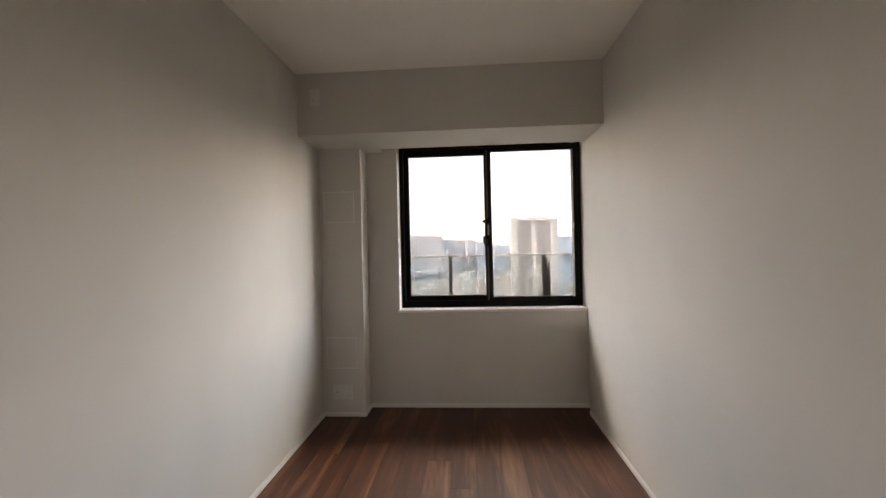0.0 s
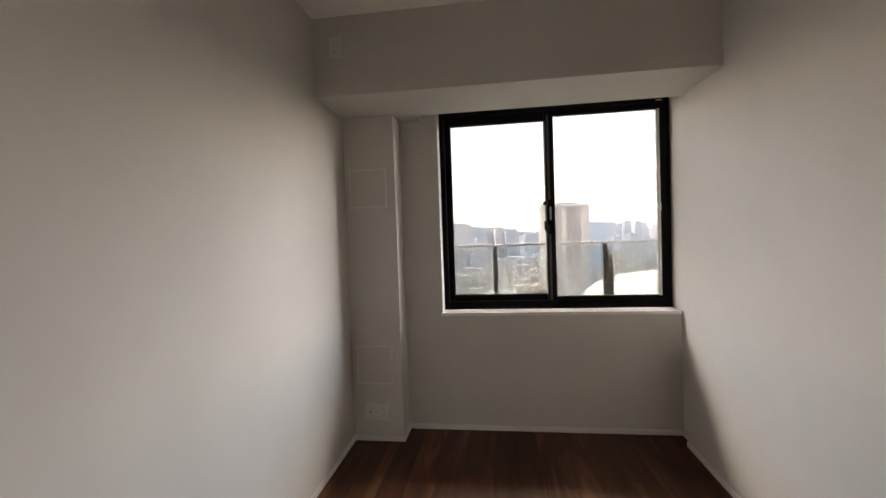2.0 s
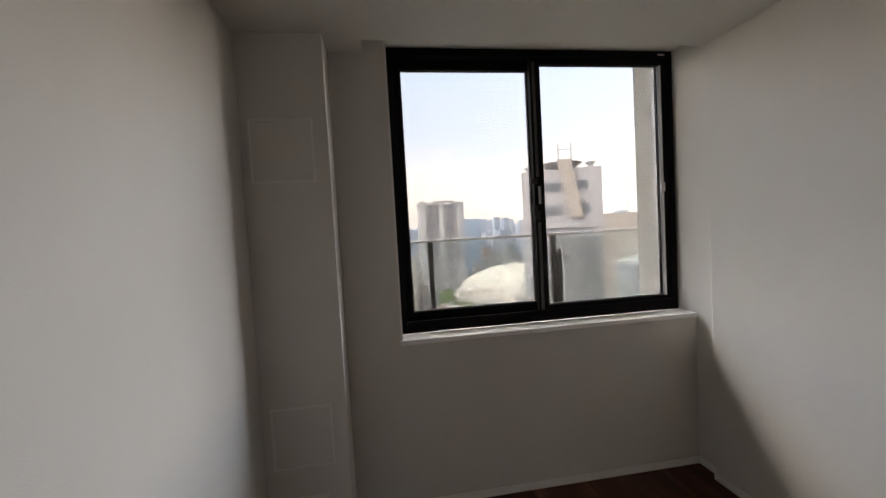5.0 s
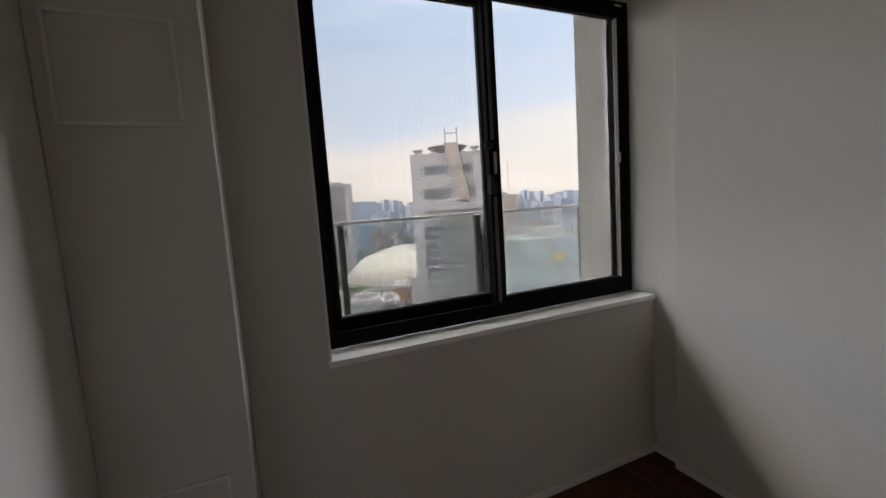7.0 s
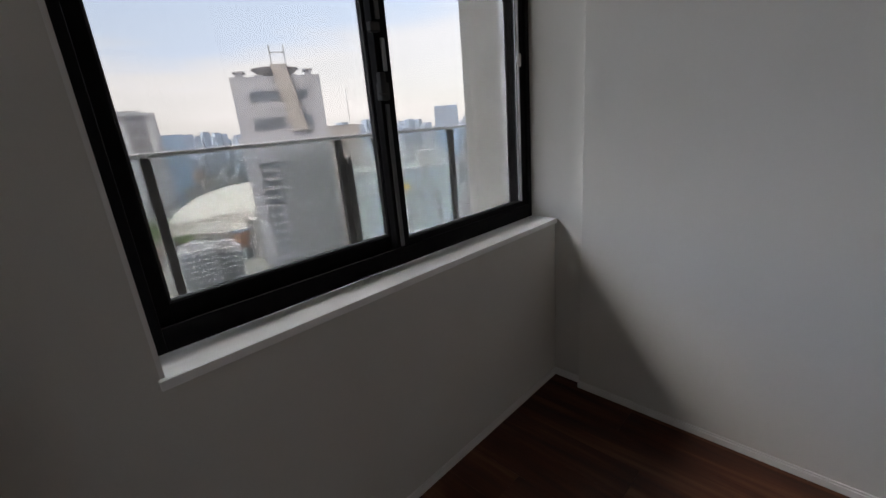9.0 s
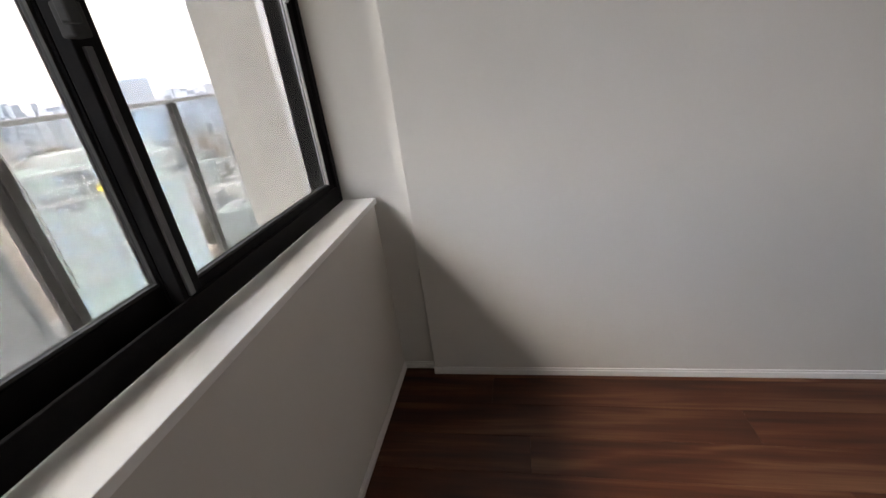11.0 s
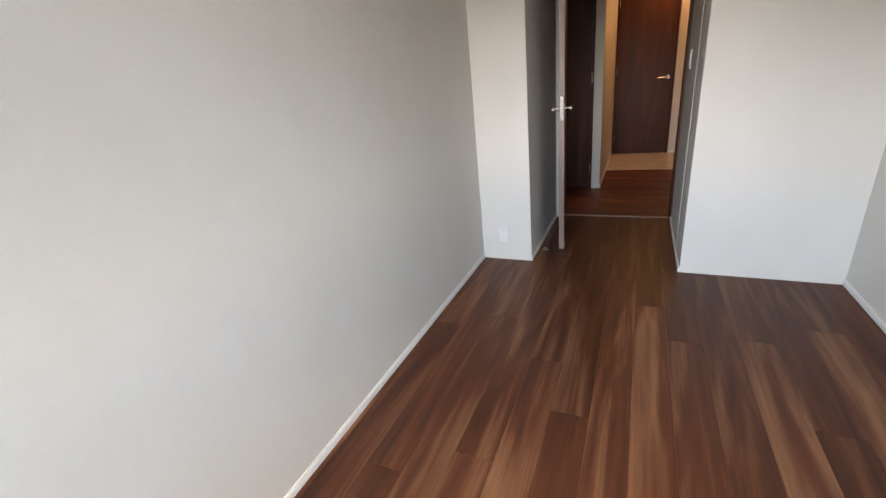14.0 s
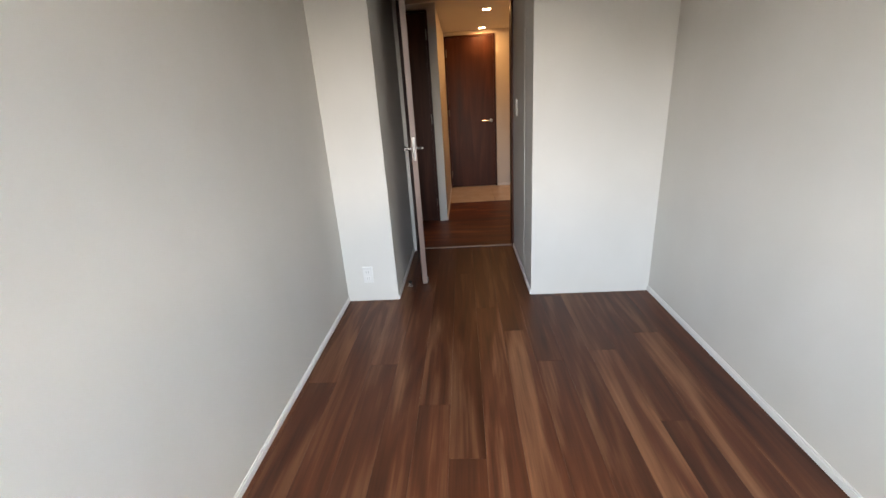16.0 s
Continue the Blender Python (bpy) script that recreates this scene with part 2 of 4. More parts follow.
def rod(bm, a, b, r, sides=12, r2=None):
    """A round bar from a to b."""
    a, b = Vector(a), Vector(b)
    d = b - a
    m = Matrix.Translation((a + b) / 2) @ d.to_track_quat("Z", "Y").to_matrix().to_4x4()
    bmesh.ops.create_cone(bm, cap_ends=True, segments=sides, radius1=r, radius2=r if r2 is None else r2, depth=d.length, matrix=m)
    return bm


def prism(bm, outline, z0, z1):
    """An upright prism over a plan outline given anticlockwise."""
    lo = [bm.verts.new((x, y, z0)) for x, y in outline]
    hi = [bm.verts.new((x, y, z1)) for x, y in outline]
    n = len(outline)
    bm.faces.new(lo[::-1])
    bm.faces.new(hi)
    for i in range(n):
        bm.faces.new((lo[i], lo[(i + 1) % n], hi[(i + 1) % n], hi[i]))
    return bm


def meshed(name, bm, mat, smooth=False):
    me = bpy.data.meshes.new(name)
    bmesh.ops.recalc_face_normals(bm, faces=bm.faces)
    bm.to_mesh(me)
    bm.free()
    me.materials.append(mat)
    if smooth:
        for p in me.polygons:
            p.use_smooth = True
    return me


def whole(name, bm, mat, label, category="", kind="", group="", base=None):
    """A thing that is one mesh, its origin at base."""
    me = meshed(name, bm, mat)
    ob = new(name, me)
    o = Vector(base) if base else Vector((0, 0, 0))
    me.transform(Matrix.Translation(-o))
    ob.location = o
    ORIGIN[ob] = o
    return tagged(ob, label, category, group, kind)


def thing(name, base, label, category="", kind="", group=""):
    """A thing made of parts: an empty at its base."""
    ob = new(name)
    ob.location = base
    ob.empty_display_size = 0.1
    ORIGIN[ob] = Vector(base)
    return tagged(ob, label, category, group, kind)


def part(name, bm, mat, parent, label="", smooth=False):
    """One mesh, given in world metres, under a thing or a part."""
    me = meshed(name, bm, mat, smooth)
    me.transform(Matrix.Translation(-ORIGIN[parent]))
    ob = new(name, me)
    ob.parent = parent
    ORIGIN[ob] = ORIGIN[parent]
    return tagged(ob, label)


# ---------------------------------------------------------------- the room's shell (metres; x along the window wall, y towards the window)
W, WS, L, H = 2.09, 2.125, -3.135, 2.55
DY, PIER = -4.14, 0.797
SOF, CBY, CBX = 2.12, -0.13, 0.485
WX0, WX1, WZ0, WZ1 = 0.583, 2.125, 0.787, 2.205
OUT = 0.26

whole("wall_left", boxes((-0.14, DY - 0.14, 0, 0, OUT, H)), WALLPAPER, "off-white textured wallpaper on a long bedroom wall", "wall", "structure")
whole("wall_right", cuboid(boxes((WS, -0.150, 0, W + 0.16, OUT, H)), W, L, -0.015, W + 0.155, -0.143, H + 0.01, 0.004), WALLPAPER,
      "off-white textured wallpaper wall stepping back near the window", "wall", "structure")
whole("wall_window", boxes((0, 0, 0, WX0, OUT, H), (WX0, 0, 0, WX1, OUT, WZ0), (WX0, 0, WZ1, WX1, OUT, H)), WALLPAPER,
      "off-white wallpapered wall below and around the window", "wall", "structure")
whole("pillar", boxes((0, -0.187, 0, 0.334, 0, SOF), bevel=0.004), WALLPAPER, "shallow wallpapered pillar in the window corner", "pillar", "structure")
whole("beam", boxes((0, -0.59, SOF, W, CBY, H), (0, CBY, SOF, CBX, 0, H), (CBX, CBY, 2.29, W, 0, H), (W, -0.143, SOF, WS, CBY, H), (W, CBY, 2.29, WS, 0, H)), WALLPAPER,
      "boxed ceiling beam above the window, papered off-white", "beam", "structure")
whole("wall_back_narrow", boxes((1.73, DY, -0.005, W + 0.16, L, H), bevel=0.003), WALLPAPER, "white wallpapered wall pier beside the entry passage", "wall", "structure")
whole("wall_back_wide", boxes((-0.01, DY, -0.005, PIER, L, H), bevel=0.003), WALLPAPER, "white wallpapered wall block beside the entry passage", "wall", "structure")
whole("ceiling", boxes((-0.14, DY - 0.14, H, W + 0.16, OUT, H + 0.15)), CEILING, "plain white papered ceiling", "ceiling", "structure")

# hallway beyond the door
HZ, HF, HE, TE = 2.24, -5.15, -7.08, -6.02  # hall ceiling, far wall, end wall and edge of the entrance tiles
whole("wall_hall_near", boxes((-0.6, DY - 0.14, 0, 0.785, DY, HZ), (1.692, DY - 0.14, 0, 1.735, DY, 2.20), (1.735, DY - 0.14, 0, 3.0, DY, HZ), (0.785, DY - 0.14, 2.20, 1.735, DY, H)), WALLPAPER,
      "cream wall of the hallway around the bedroom door", "wall", "structure")
whole("wall_hall_far", boxes((1.445, HF - 0.14, 0, 1.53, HF, HZ), (1.53, HF - 0.14, 2.19, 2.39, HF, HZ), (2.39, HF - 0.14, 0, 3.0, HF, HZ), (1.53, HF - 0.49, 0, 2.39, HF - 0.14, HZ),
                             (1.445, HE - 0.14, 0, 1.585, HF - 0.14, HZ), (-0.6, HF - 0.14, 0, 0.42, HF, HZ), (0.28, HE - 0.14, 0, 0.42, HF - 0.14, HZ),
                             (0.42, HE - 0.14, 0, 0.705, HE, HZ), (0.705, HE - 0.14, 2.19, 1.445, HE, HZ), (0.705, HE - 0.26, 0, 1.445, HE - 0.14, HZ),
                             (-0.74, HF - 0.14, 0, -0.6, DY, HZ), (3.0, HF - 0.14, 0, 3.14, DY, HZ)), WALLPAPER,
      "cream papered walls of the hallway towards the entrance", "wall", "structure")
whole("ceiling_hall", boxes((-0.74, HE - 0.26, HZ, 3.14, DY - 0.14, HZ + 0.12)), CEILING, "white hallway ceiling with downlights", "ceiling", "structure")


def baseboard(name, rows, label):
    """White skirting: a board with a thinner lip on top."""
    bm = bmesh.new()
    for x0, y0, x1, y1, nx, ny in rows:
        for z0, z1, d in ((0.002, 0.028, 0.009), (0.028, 0.037, 0.006)):
            cuboid(bm, min(x0, x1, x0 + nx * d, x1 + nx * d), min(y0, y1, y0 + ny * d, y1 + ny * d), z0,
                   max(x0, x1, x0 + nx * d, x1 + nx * d), max(y0, y1, y0 + ny * d, y1 + ny * d), z1, 0.0015)
    return whole(name, bm, TRIM, label, "baseboard", "structure")


baseboard("baseboard_left", [(0, L, 0, -0.187, 1, 0)], "thin white baseboard along the long wall")
baseboard("baseboard_right", [(W, L, W, -0.143, -1, 0), (WS, -0.143, WS, 0, -1, 0)], "thin white baseboard along the stepped wall")
baseboard("baseboard_window", [(0.344, 0, WS - 0.010, 0, 0, -1), (0.010, -0.187, 0.334, -0.187, 0, -1), (0.334, -0.197, 0.334, 0, 1, 0)],
          "thin white baseboard under the window and round the pillar")
baseboard("baseboard_passage", [(1.73, DY, 1.73, L, -1, 0), (PIER, DY, PIER, L, 1, 0)], "thin white baseboard in the entry passage")
baseboard("baseboard_hall", [(1.445, HE, 1.445, HF, -1, 0), (0.42, HE, 0.70, HE, 0, 1)], "white baseboard in the hallway")

# ---------------------------------------------------------------- window


def sash(name, x0, x1, z0, z1, y, stile_l, stile_r, rail_b, rail_t, parent):
    fr = part(name, boxes((x0, y, z0, x0 + stile_l, y + 0.032, z1), (x1 - stile_r, y, z0, x1, y + 0.032, z1),
                          (x0 + stile_l, y + 0.001, z0, x1 - stile_r, y + 0.031, z0 + rail_b), (x0 + stile_l, y + 0.001, z1 - rail_t, x1 - stile_r, y + 0.031, z1),
                          bevel=0.002), FRAME, parent, "black aluminium sliding sash")
    g = 0.006
    a0, a1, b0, b1 = x0 + stile_l, x1 - stile_r, z0 + rail_b, z1 - rail_t
    part("gasket", boxes((a0, y + 0.006, b0, a0 + g, y + 0.026, b1), (a1 - g, y + 0.006, b0, a1, y + 0.026, b1),
                         (a0 + g, y + 0.006, b0, a1 - g, y + 0.026, b0 + g), (a0 + g, y + 0.006, b1 - g, a1 - g, y + 0.026, b1)), GASKET, fr, "dark rubber glazing gasket")
    pane = part("pane", boxes((a0 + 0.002, y + 0.013, b0 + 0.002, a1 - 0.002, y + 0.019, b1 - 0.002)), DIM_PANE, fr, "window glass with a dark tint that dims the view")
    pane.visible_shadow = False
    return fr


win = thing("window_1", (1.354, 0.16, WZ0), "black aluminium sliding window with two panes tinted to dim the view", "window", "structure")
FX0, FX1, FZ0, FZ1, FY = 0.592, 2.118, 0.809, 2.200, 0.115
part("window_frame", boxes((FX0, FY, FZ0, FX0 + 0.032, FY + 0.10, FZ1), (FX1 - 0.026, FY, FZ0, FX1, FY + 0.10, FZ1),
                           (FX0 + 0.032, FY, FZ0, FX1 - 0.026, FY + 0.010, 0.868), (FX0 + 0.032, FY + 0.010, FZ0, FX1 - 0.026, FY + 0.10, 0.842), (FX0 + 0.032, FY, FZ1 - 0.034, FX1 - 0.026, FY + 0.10, FZ1), bevel=0.002),
     FRAME, win, "black aluminium outer frame")
inner = sash("inner_sash", 1.318, 2.094, 0.843, 2.168, 0.126, 0.052, 0.034, 0.044, 0.036, win)
outer = sash("outer_sash", 0.620, 1.372, 0.843, 2.168, 0.166, 0.040, 0.050, 0.058, 0.052, win)
part("meeting_strip", boxes((1.330, 0.1195, 0.87, 1.344, 0.126, 1.325), bevel=0.001), STRIP, inner, "dark grey plate on the meeting stile")
part("meeting_strip", boxes((1.330, 0.1195, 1.56, 1.344, 0.126, 2.14), bevel=0.001), STRIP, inner, "dark grey weather strip on the meeting stile")
lock = part("crescent_lock", boxes((1.305, 0.100, 1.335, 1.336, 0.126, 1.385), (1.296, 0.088, 1.352, 1.318, 0.108, 1.412), bevel=0.004), GASKET, inner, "black crescent window lock")
part("lock_keeper", boxes((1.296, 0.106, 1.522, 1.330, 0.126, 1.548), bevel=0.003), GASKET, inner, "small black lock keeper")
part("pull_handle", boxes((1.338, 0.1165, 1.42, 1.350, 0.126, 1.51), bevel=0.002), ALU, inner, "grey recessed finger pull")
part("side_track", boxes((2.084, 0.2155, 0.85, 2.090, 0.242, 2.16), (2.096, 0.2155, 0.85, 2.102, 0.236, 2.16), bevel=0.001), RAILTOP, win, "bright aluminium guide track")
part("glazing_bead", boxes((2.051, 0.127, 0.889, 2.0598, 0.1385, 2.130), bevel=0.001), RAILTOP, inner, "bright aluminium glazing bead")
part("glazing_bead", boxes((2.044, 0.133, 0.889, 2.0505, 0.1385, 2.130), bevel=0.001), ALU, inner, "grey aluminium glazing bead")
part("stay_catch", boxes((2.044, 0.118, 1.455, 2.062, 0.1265, 1.505), (2.036, 0.120, 1.470, 2.044, 0.125, 1.490), bevel=0.002), PLASTIC, win, "small white plastic sash catch")
part("maker_label", boxes((2.035, 0.1135, 2.176, 2.075, 0.115, 2.184)), RAILTOP, win, "tiny silver label on the frame")
part("window_sill", boxes((WX0 - 0.004, -0.012, WZ0, WS - 0.001, FY, FZ0), bevel=0.002), SILL, win, "white laminate window sill")
part("window_reveal", boxes((WX0, 0.002, FZ0, FX0, FY + 0.09, FZ1)), TRIM, win, "white window reveal lining")

# ---------------------------------------------------------------- wall fittings


def access_hatch(x0, x1, z0, z1):
    h = thing("access_hatch", ((x0 + x1) / 2, -0.187, z0), "square papered access panel with white rim on the pillar", "access panel", group="pillar access panels")
    r = 0.009
    y0, y1 = -0.1935, -0.187
    part("rim", boxes((x0, y0, z0, x0 + r, y1, z1), (x1 - r, y0, z0, x1, y1, z1), (x0 + r, y0, z0, x1 - r, y1, z0 + r), (x0 + r, y0, z1 - r, x1 - r, y1, z1), bevel=0.001), PLASTIC, h, "thin white plastic rim")
    part("panel", boxes((x0 + r, -0.1885, z0 + r, x1 - r, y1, z1 - r)), WALLPAPER, h, "papered panel face")
    return h


access_hatch(0.030, 0.277, 1.533, 1.783)
access_hatch(0.034, 0.277, 0.378, 0.630)


def outlet(name, cx, cz, w, h, y, facing, label, slots):
    """A wall plate on a plane of constant y; facing is the sign of its outward y."""
    o = thing(name, (cx, y, cz - h / 2), label, "outlet")

    def yy(a, b):
        return min(y + facing * a, y + facing * b), max(y + facing * a, y + facing * b)
    a, b = yy(0, 0.007)
    part("plate", boxes((cx - w / 2, a, cz - h / 2, cx + w / 2, b, cz + h / 2), bevel=0.003), PLASTIC, o, "white plastic plate")
    for sx, sz, mode in slots:
        a, b = yy(0.007, 0.0095)
        ins = part("socket", boxes((cx + sx - 0.015, a, cz + sz - 0.013, cx + sx + 0.015, b, cz + sz + 0.013), bevel=0.001), PLASTIC, o)
        a, b = yy(0.0092, 0.0100)
        if mode == "power":
            part("slots", boxes((cx + sx - 0.008, a, cz + sz - 0.005, cx + sx - 0.006, b, cz + sz + 0.005), (cx + sx + 0.006, a, cz + sz - 0.004, cx + sx + 0.008, b, cz + sz + 0.004)), SLOT, ins, "dark socket slots")
        else:
            part("slots", boxes((cx + sx - 0.005, a, cz + sz - 0.005, cx + sx + 0.005, b, cz + sz + 0.004)), SLOT, ins, "dark jack opening")
    return o


outlet("beam_outlet", 0.129, 2.381, 0.070, 0.118, -0.59, -1, "white air-conditioner outlet plate high on the beam", [(0, 0.024, "power"), (0, -0.024, "power")])
outlet("pillar_outlet", 0.158, 0.197, 0.165, 0.118, -0.187, -1, "wide white combination outlet plate on the pillar", [(-0.045, 0.0, "jack"), (0.045, 0.024, "power"), (0.045, -0.024, "power")])
outlet("wall_outlet", 1.929, 0.201, 0.070, 0.120, L, 1, "white double outlet plate low on the wall pier", [(0, 0.024, "power"), (0, -0.024, "power")])

sw = thing("light_switch", (PIER, -3.90, 1.17), "white wall light switch in the entry passage", "switch")
part("plate", boxes((PIER, -3.935, 1.17, PIER + 0.007, -3.865, 1.29), bevel=0.002), PLASTIC, sw)
part("rocker", boxes((PIER + 0.007, -3.922, 1.19, PIER + 0.011, -3.878, 1.27), bevel=0.002), PLASTIC, sw)

# ---------------------------------------------------------------- bedroom door, open
HINGE, TIP = Vector((1.682, -4.135, 0)), Vector((1.560, -3.372, 0))
LEAF = (TIP - HINGE).length
ang = math.atan2(TIP.y - HINGE.y, TIP.x - HINGE.x)
door = thing("door_1", (HINGE.x, HINGE.y, 0), "dark walnut bedroom door standing open with satin chrome levers", "door", "structure")
ORIGIN[door] = Vector((0, 0, 0))
door.rotation_euler = (0, 0, ang)
# leaf coordinates: x from the hinge to the free edge, y through the thickness
leaf = part("door_leaf", boxes((0.003, -0.018, 0.008, LEAF - 0.002, 0.018, 2.185), bevel=0.0015), DOOR, door, "dark walnut veneer door leaf")
part("edge_band", boxes((LEAF - 0.002, -0.0178, 0.008, LEAF, 0.0178, 2.185)), EDGE, leaf, "greyish brown edge banding")
part("latch_plate", boxes((LEAF, -0.009, 0.937, LEAF + 0.0015, 0.009, 1.097), (LEAF, -0.007, 0.997, LEAF + 0.006, 0.007, 1.032), bevel=0.0006), METAL, leaf, "satin chrome latch plate")
for s in (-1, 1):
    hb = bmesh.new()
    rod(hb, (LEAF - 0.055, s * 0.018, 1.015), (LEAF - 0.055, s * 0.024, 1.015), 0.025, 20)
    rod(hb, (LEAF - 0.055, s * 0.024, 1.015), (LEAF - 0.055, s * 0.062, 1.015), 0.009, 14)
    rod(hb, (LEAF - 0.048, s * 0.058, 1.015), (LEAF - 0.165, s * 0.058, 1.015), 0.0095, 14)
    part("lever_handle", hb, METAL, leaf, "satin chrome lever handle", smooth=False)
part("floor_catch", boxes((LEAF - 0.05, 0.019, 0.010, LEAF - 0.02, 0.030, 0.045), bevel=0.003), METAL, leaf, "small metal door catch")

part_frame = thing("trim_door", (1.26, DY - 0.07, 0), "dark walnut door frame around the bedroom doorway", "door frame", "structure")
part("jamb", boxes((0.785, DY - 0.155, 0, 0.809, DY - 0.002, 2.20), bevel=0.0015), DOOR, part_frame)
part("jamb", boxes((1.668, DY - 0.155, 0, 1.692, DY - 0.020, 2.20), bevel=0.0015), DOOR, part_frame)
part("head", boxes((0.809, DY - 0.155, 2.19, 1.692, DY + 0.012, 2.214), bevel=0.0015), DOOR, part_frame)
part("threshold", boxes((0.809, DY - 0.075, 0, 1.668, DY - 0.045, 0.006), bevel=0.001), EDGE, part_frame, "thin brown floor threshold strip")

stop = thing("door_stop", (1.672, -3.345, 0), "small chrome door stop with black rubber on the floor", "door stop")
sb = bmesh.new()
rod(sb, (1.672, -3.345, 0.0), (1.672, -3.345, 0.006), 0.020, 18)
rod(sb, (1.672, -3.345, 0.006), (1.672, -3.345, 0.030), 0.012, 16, 0.009)
part("base", sb, METAL, stop, "chrome base")
sb = bmesh.new()
rod(sb, (1.672, -3.345, 0.030), (1.672, -3.345, 0.042), 0.014, 16)
part("bumper", sb, RUBBER, stop, "black rubber bumper")

whole("trim_passage", boxes((PIER, -3.478, 0.052, PIER + 0.003, -3.462, H - 0.01), bevel=0.002), WALLPAPER, "slim papered batten on the passage wall", "trim", "structure")

# hallway doors


def flush_door(name, x0, x1, y, z1, label, hinge_x, handle_x, handle_dir):
    d = thing(name, ((x0 + x1) / 2, y, 0), label, "door", "structure")
    lf = part("door_leaf", boxes((x0 + 0.022, y - 0.030, 0.008, x1 - 0.022, y - 0.004, z1 - 0.022), bevel=0.001), DOOR, d, "dark walnut veneer leaf")
    part("door_frame", boxes((x0, y - 0.10, 0, x0 + 0.020, y + 0.010, z1), (x1 - 0.020, y - 0.10, 0, x1, y + 0.010, z1), (x0 + 0.020, y - 0.10, z1 - 0.020, x1 - 0.020, y + 0.010, z1), bevel=0.001), DOOR, d, "dark walnut door frame")
    for hz in (0.22, 1.14, 1.96):
        hb = bmesh.new()
        rod(hb, (hinge_x, y + 0.008, hz - 0.05), (hinge_x, y + 0.008, hz + 0.05), 0.008, 10)
        part("hinge", hb, METAL, lf, "satin metal hinge")
    if handle_x is not None:
        hb = bmesh.new()
        rod(hb, (handle_x, y - 0.004, 1.0), (handle_x, y + 0.006, 1.0), 0.024, 18)
        rod(hb, (handle_x, y + 0.006, 1.0), (handle_x, y + 0.050, 1.0), 0.009, 12)
        rod(hb, (handle_x, y + 0.046, 1.0), (handle_x + handle_dir * 0.13, y + 0.046, 1.0), 0.009, 12)
        part("lever_handle", hb, METAL, lf, "satin chrome lever handle")
    return d


flush_door("door_2", 1.535, 2.385, HF, 2.18, "dark walnut hallway door, closed", 1.552, None, 1)
flush_door("door_3", 0.712, 1.440, HE, 2.185, "dark walnut door at the end of the hallway, closed", 1.416, 0.785, 1)

# hallway downlights
for lx, ly in ((0.902, -5.68), (0.894, -6.90)):
    dl = thing("downlight", (lx, ly, HZ - 0.004), "square recessed warm hallway downlight", "ceiling light", group="hallway downlights")
    part("trim_ring", boxes((lx - 0.055, ly - 0.055, HZ - 0.004, lx - 0.042, ly + 0.055, HZ), (lx + 0.042, ly - 0.055, HZ - 0.004, lx + 0.055, ly + 0.055, HZ),
                            (lx - 0.042, ly - 0.055, HZ - 0.004, lx + 0.042, ly - 0.042, HZ), (lx - 0.042, ly + 0.042, HZ - 0.004, lx + 0.042, ly + 0.055, HZ)), PLASTIC, dl)
    part("diffuser", boxes((lx - 0.042, ly - 0.042, HZ - 0.003, lx + 0.042, ly + 0.042, HZ - 0.001)), LAMPGLOW, dl, "glowing warm diffuser")
    ld = bpy.data.lights.new("downlight_lamp", "AREA")
    ld.shape, ld.size, ld.energy, ld.color = "SQUARE", 0.08, 0.10, (1.0, 0.47, 0.19)
    lamp = new("downlight_lamp", ld)
    lamp.location = (lx, ly, HZ - 0.008)

# ---------------------------------------------------------------- balcony
whole("balcony_floor", boxes((-3.0, OUT, -0.30, 6.0, 1.80, -0.12)), CONCRETE, "grey concrete balcony slab outside the window", "balcony", "structure")
# unseen slab, added to keep high sky light off the window
whole("balcony_ceiling", boxes((-3.0, OUT + 0.052, 3.00, 6.0, 1.58, 3.18)), CONCRETE, "unseen pale concrete slab of the balcony above, blocking the high sky", "balcony", "structure")
whole("wall_fin", boxes((2.19, OUT, -0.30, 2.50, 0.555, 2.998)), OUTWALL, "beige tiled outer wall fin beside the window", "wall", "structure")
whole("wall_outer", boxes((-3.0, OUT, -0.30, 0.45, OUT + 0.05, 3.2), (2.50, OUT, -0.30, 6.0, OUT + 0.05, 3.2), (0.45, OUT, 2.26, 2.19, OUT + 0.05, 3.2), (0.45, OUT, -0.30, 2.19, OUT + 0.05, 0.74)), OUTWALL,
      "beige tiled outer face of the building", "wall", "structure")

rail = thing("balcony_railing", (1.5, 1.63, -0.12), "glass balcony railing with silver top rail and dark posts", "railing")
part("top_rail", boxes((-3.0, 1.605, 1.205, 6.0, 1.660, 1.232), bevel=0.006), RAILTOP, rail, "silver aluminium top rail")
part("bottom_rail", boxes((-3.0, 1.612, -0.02, 6.0, 1.648, 0.015), bevel=0.003), POST, rail, "dark bottom rail")
for i in range(-3, 4):
    px = 2.068 + 1.12 * i
    part("post", boxes((px - 0.022, 1.600, -0.12, px + 0.022, 1.640, 1.205), bevel=0.002), POST, rail, "dark painted post")
    gp = part("glass_panel", boxes((px + 0.024, 1.640, 0.02, px + 1.096, 1.650, 1.200)), RAILPANE, rail, "lightly tinted glass panel")
    gp.visible_shadow = False
part("pole_bracket", boxes((2.092, 1.588, 0.24, 2.138, 1.628, 1.085), bevel=0.004), POST, rail, "dark laundry pole bracket folded beside the post")
cb = bmesh.new()
for k in range(8):
    a0, a1 = math.pi * k / 8, math.pi * (k + 1) / 8
    rod(cb, (2.118 - 0.016 * math.cos(a0), 1.584, 1.105 + 0.034 * math.sin(a0)), (2.118 - 0.016 * math.cos(a1), 1.584, 1.105 + 0.034 * math.sin(a1)), 0.0045, 8)
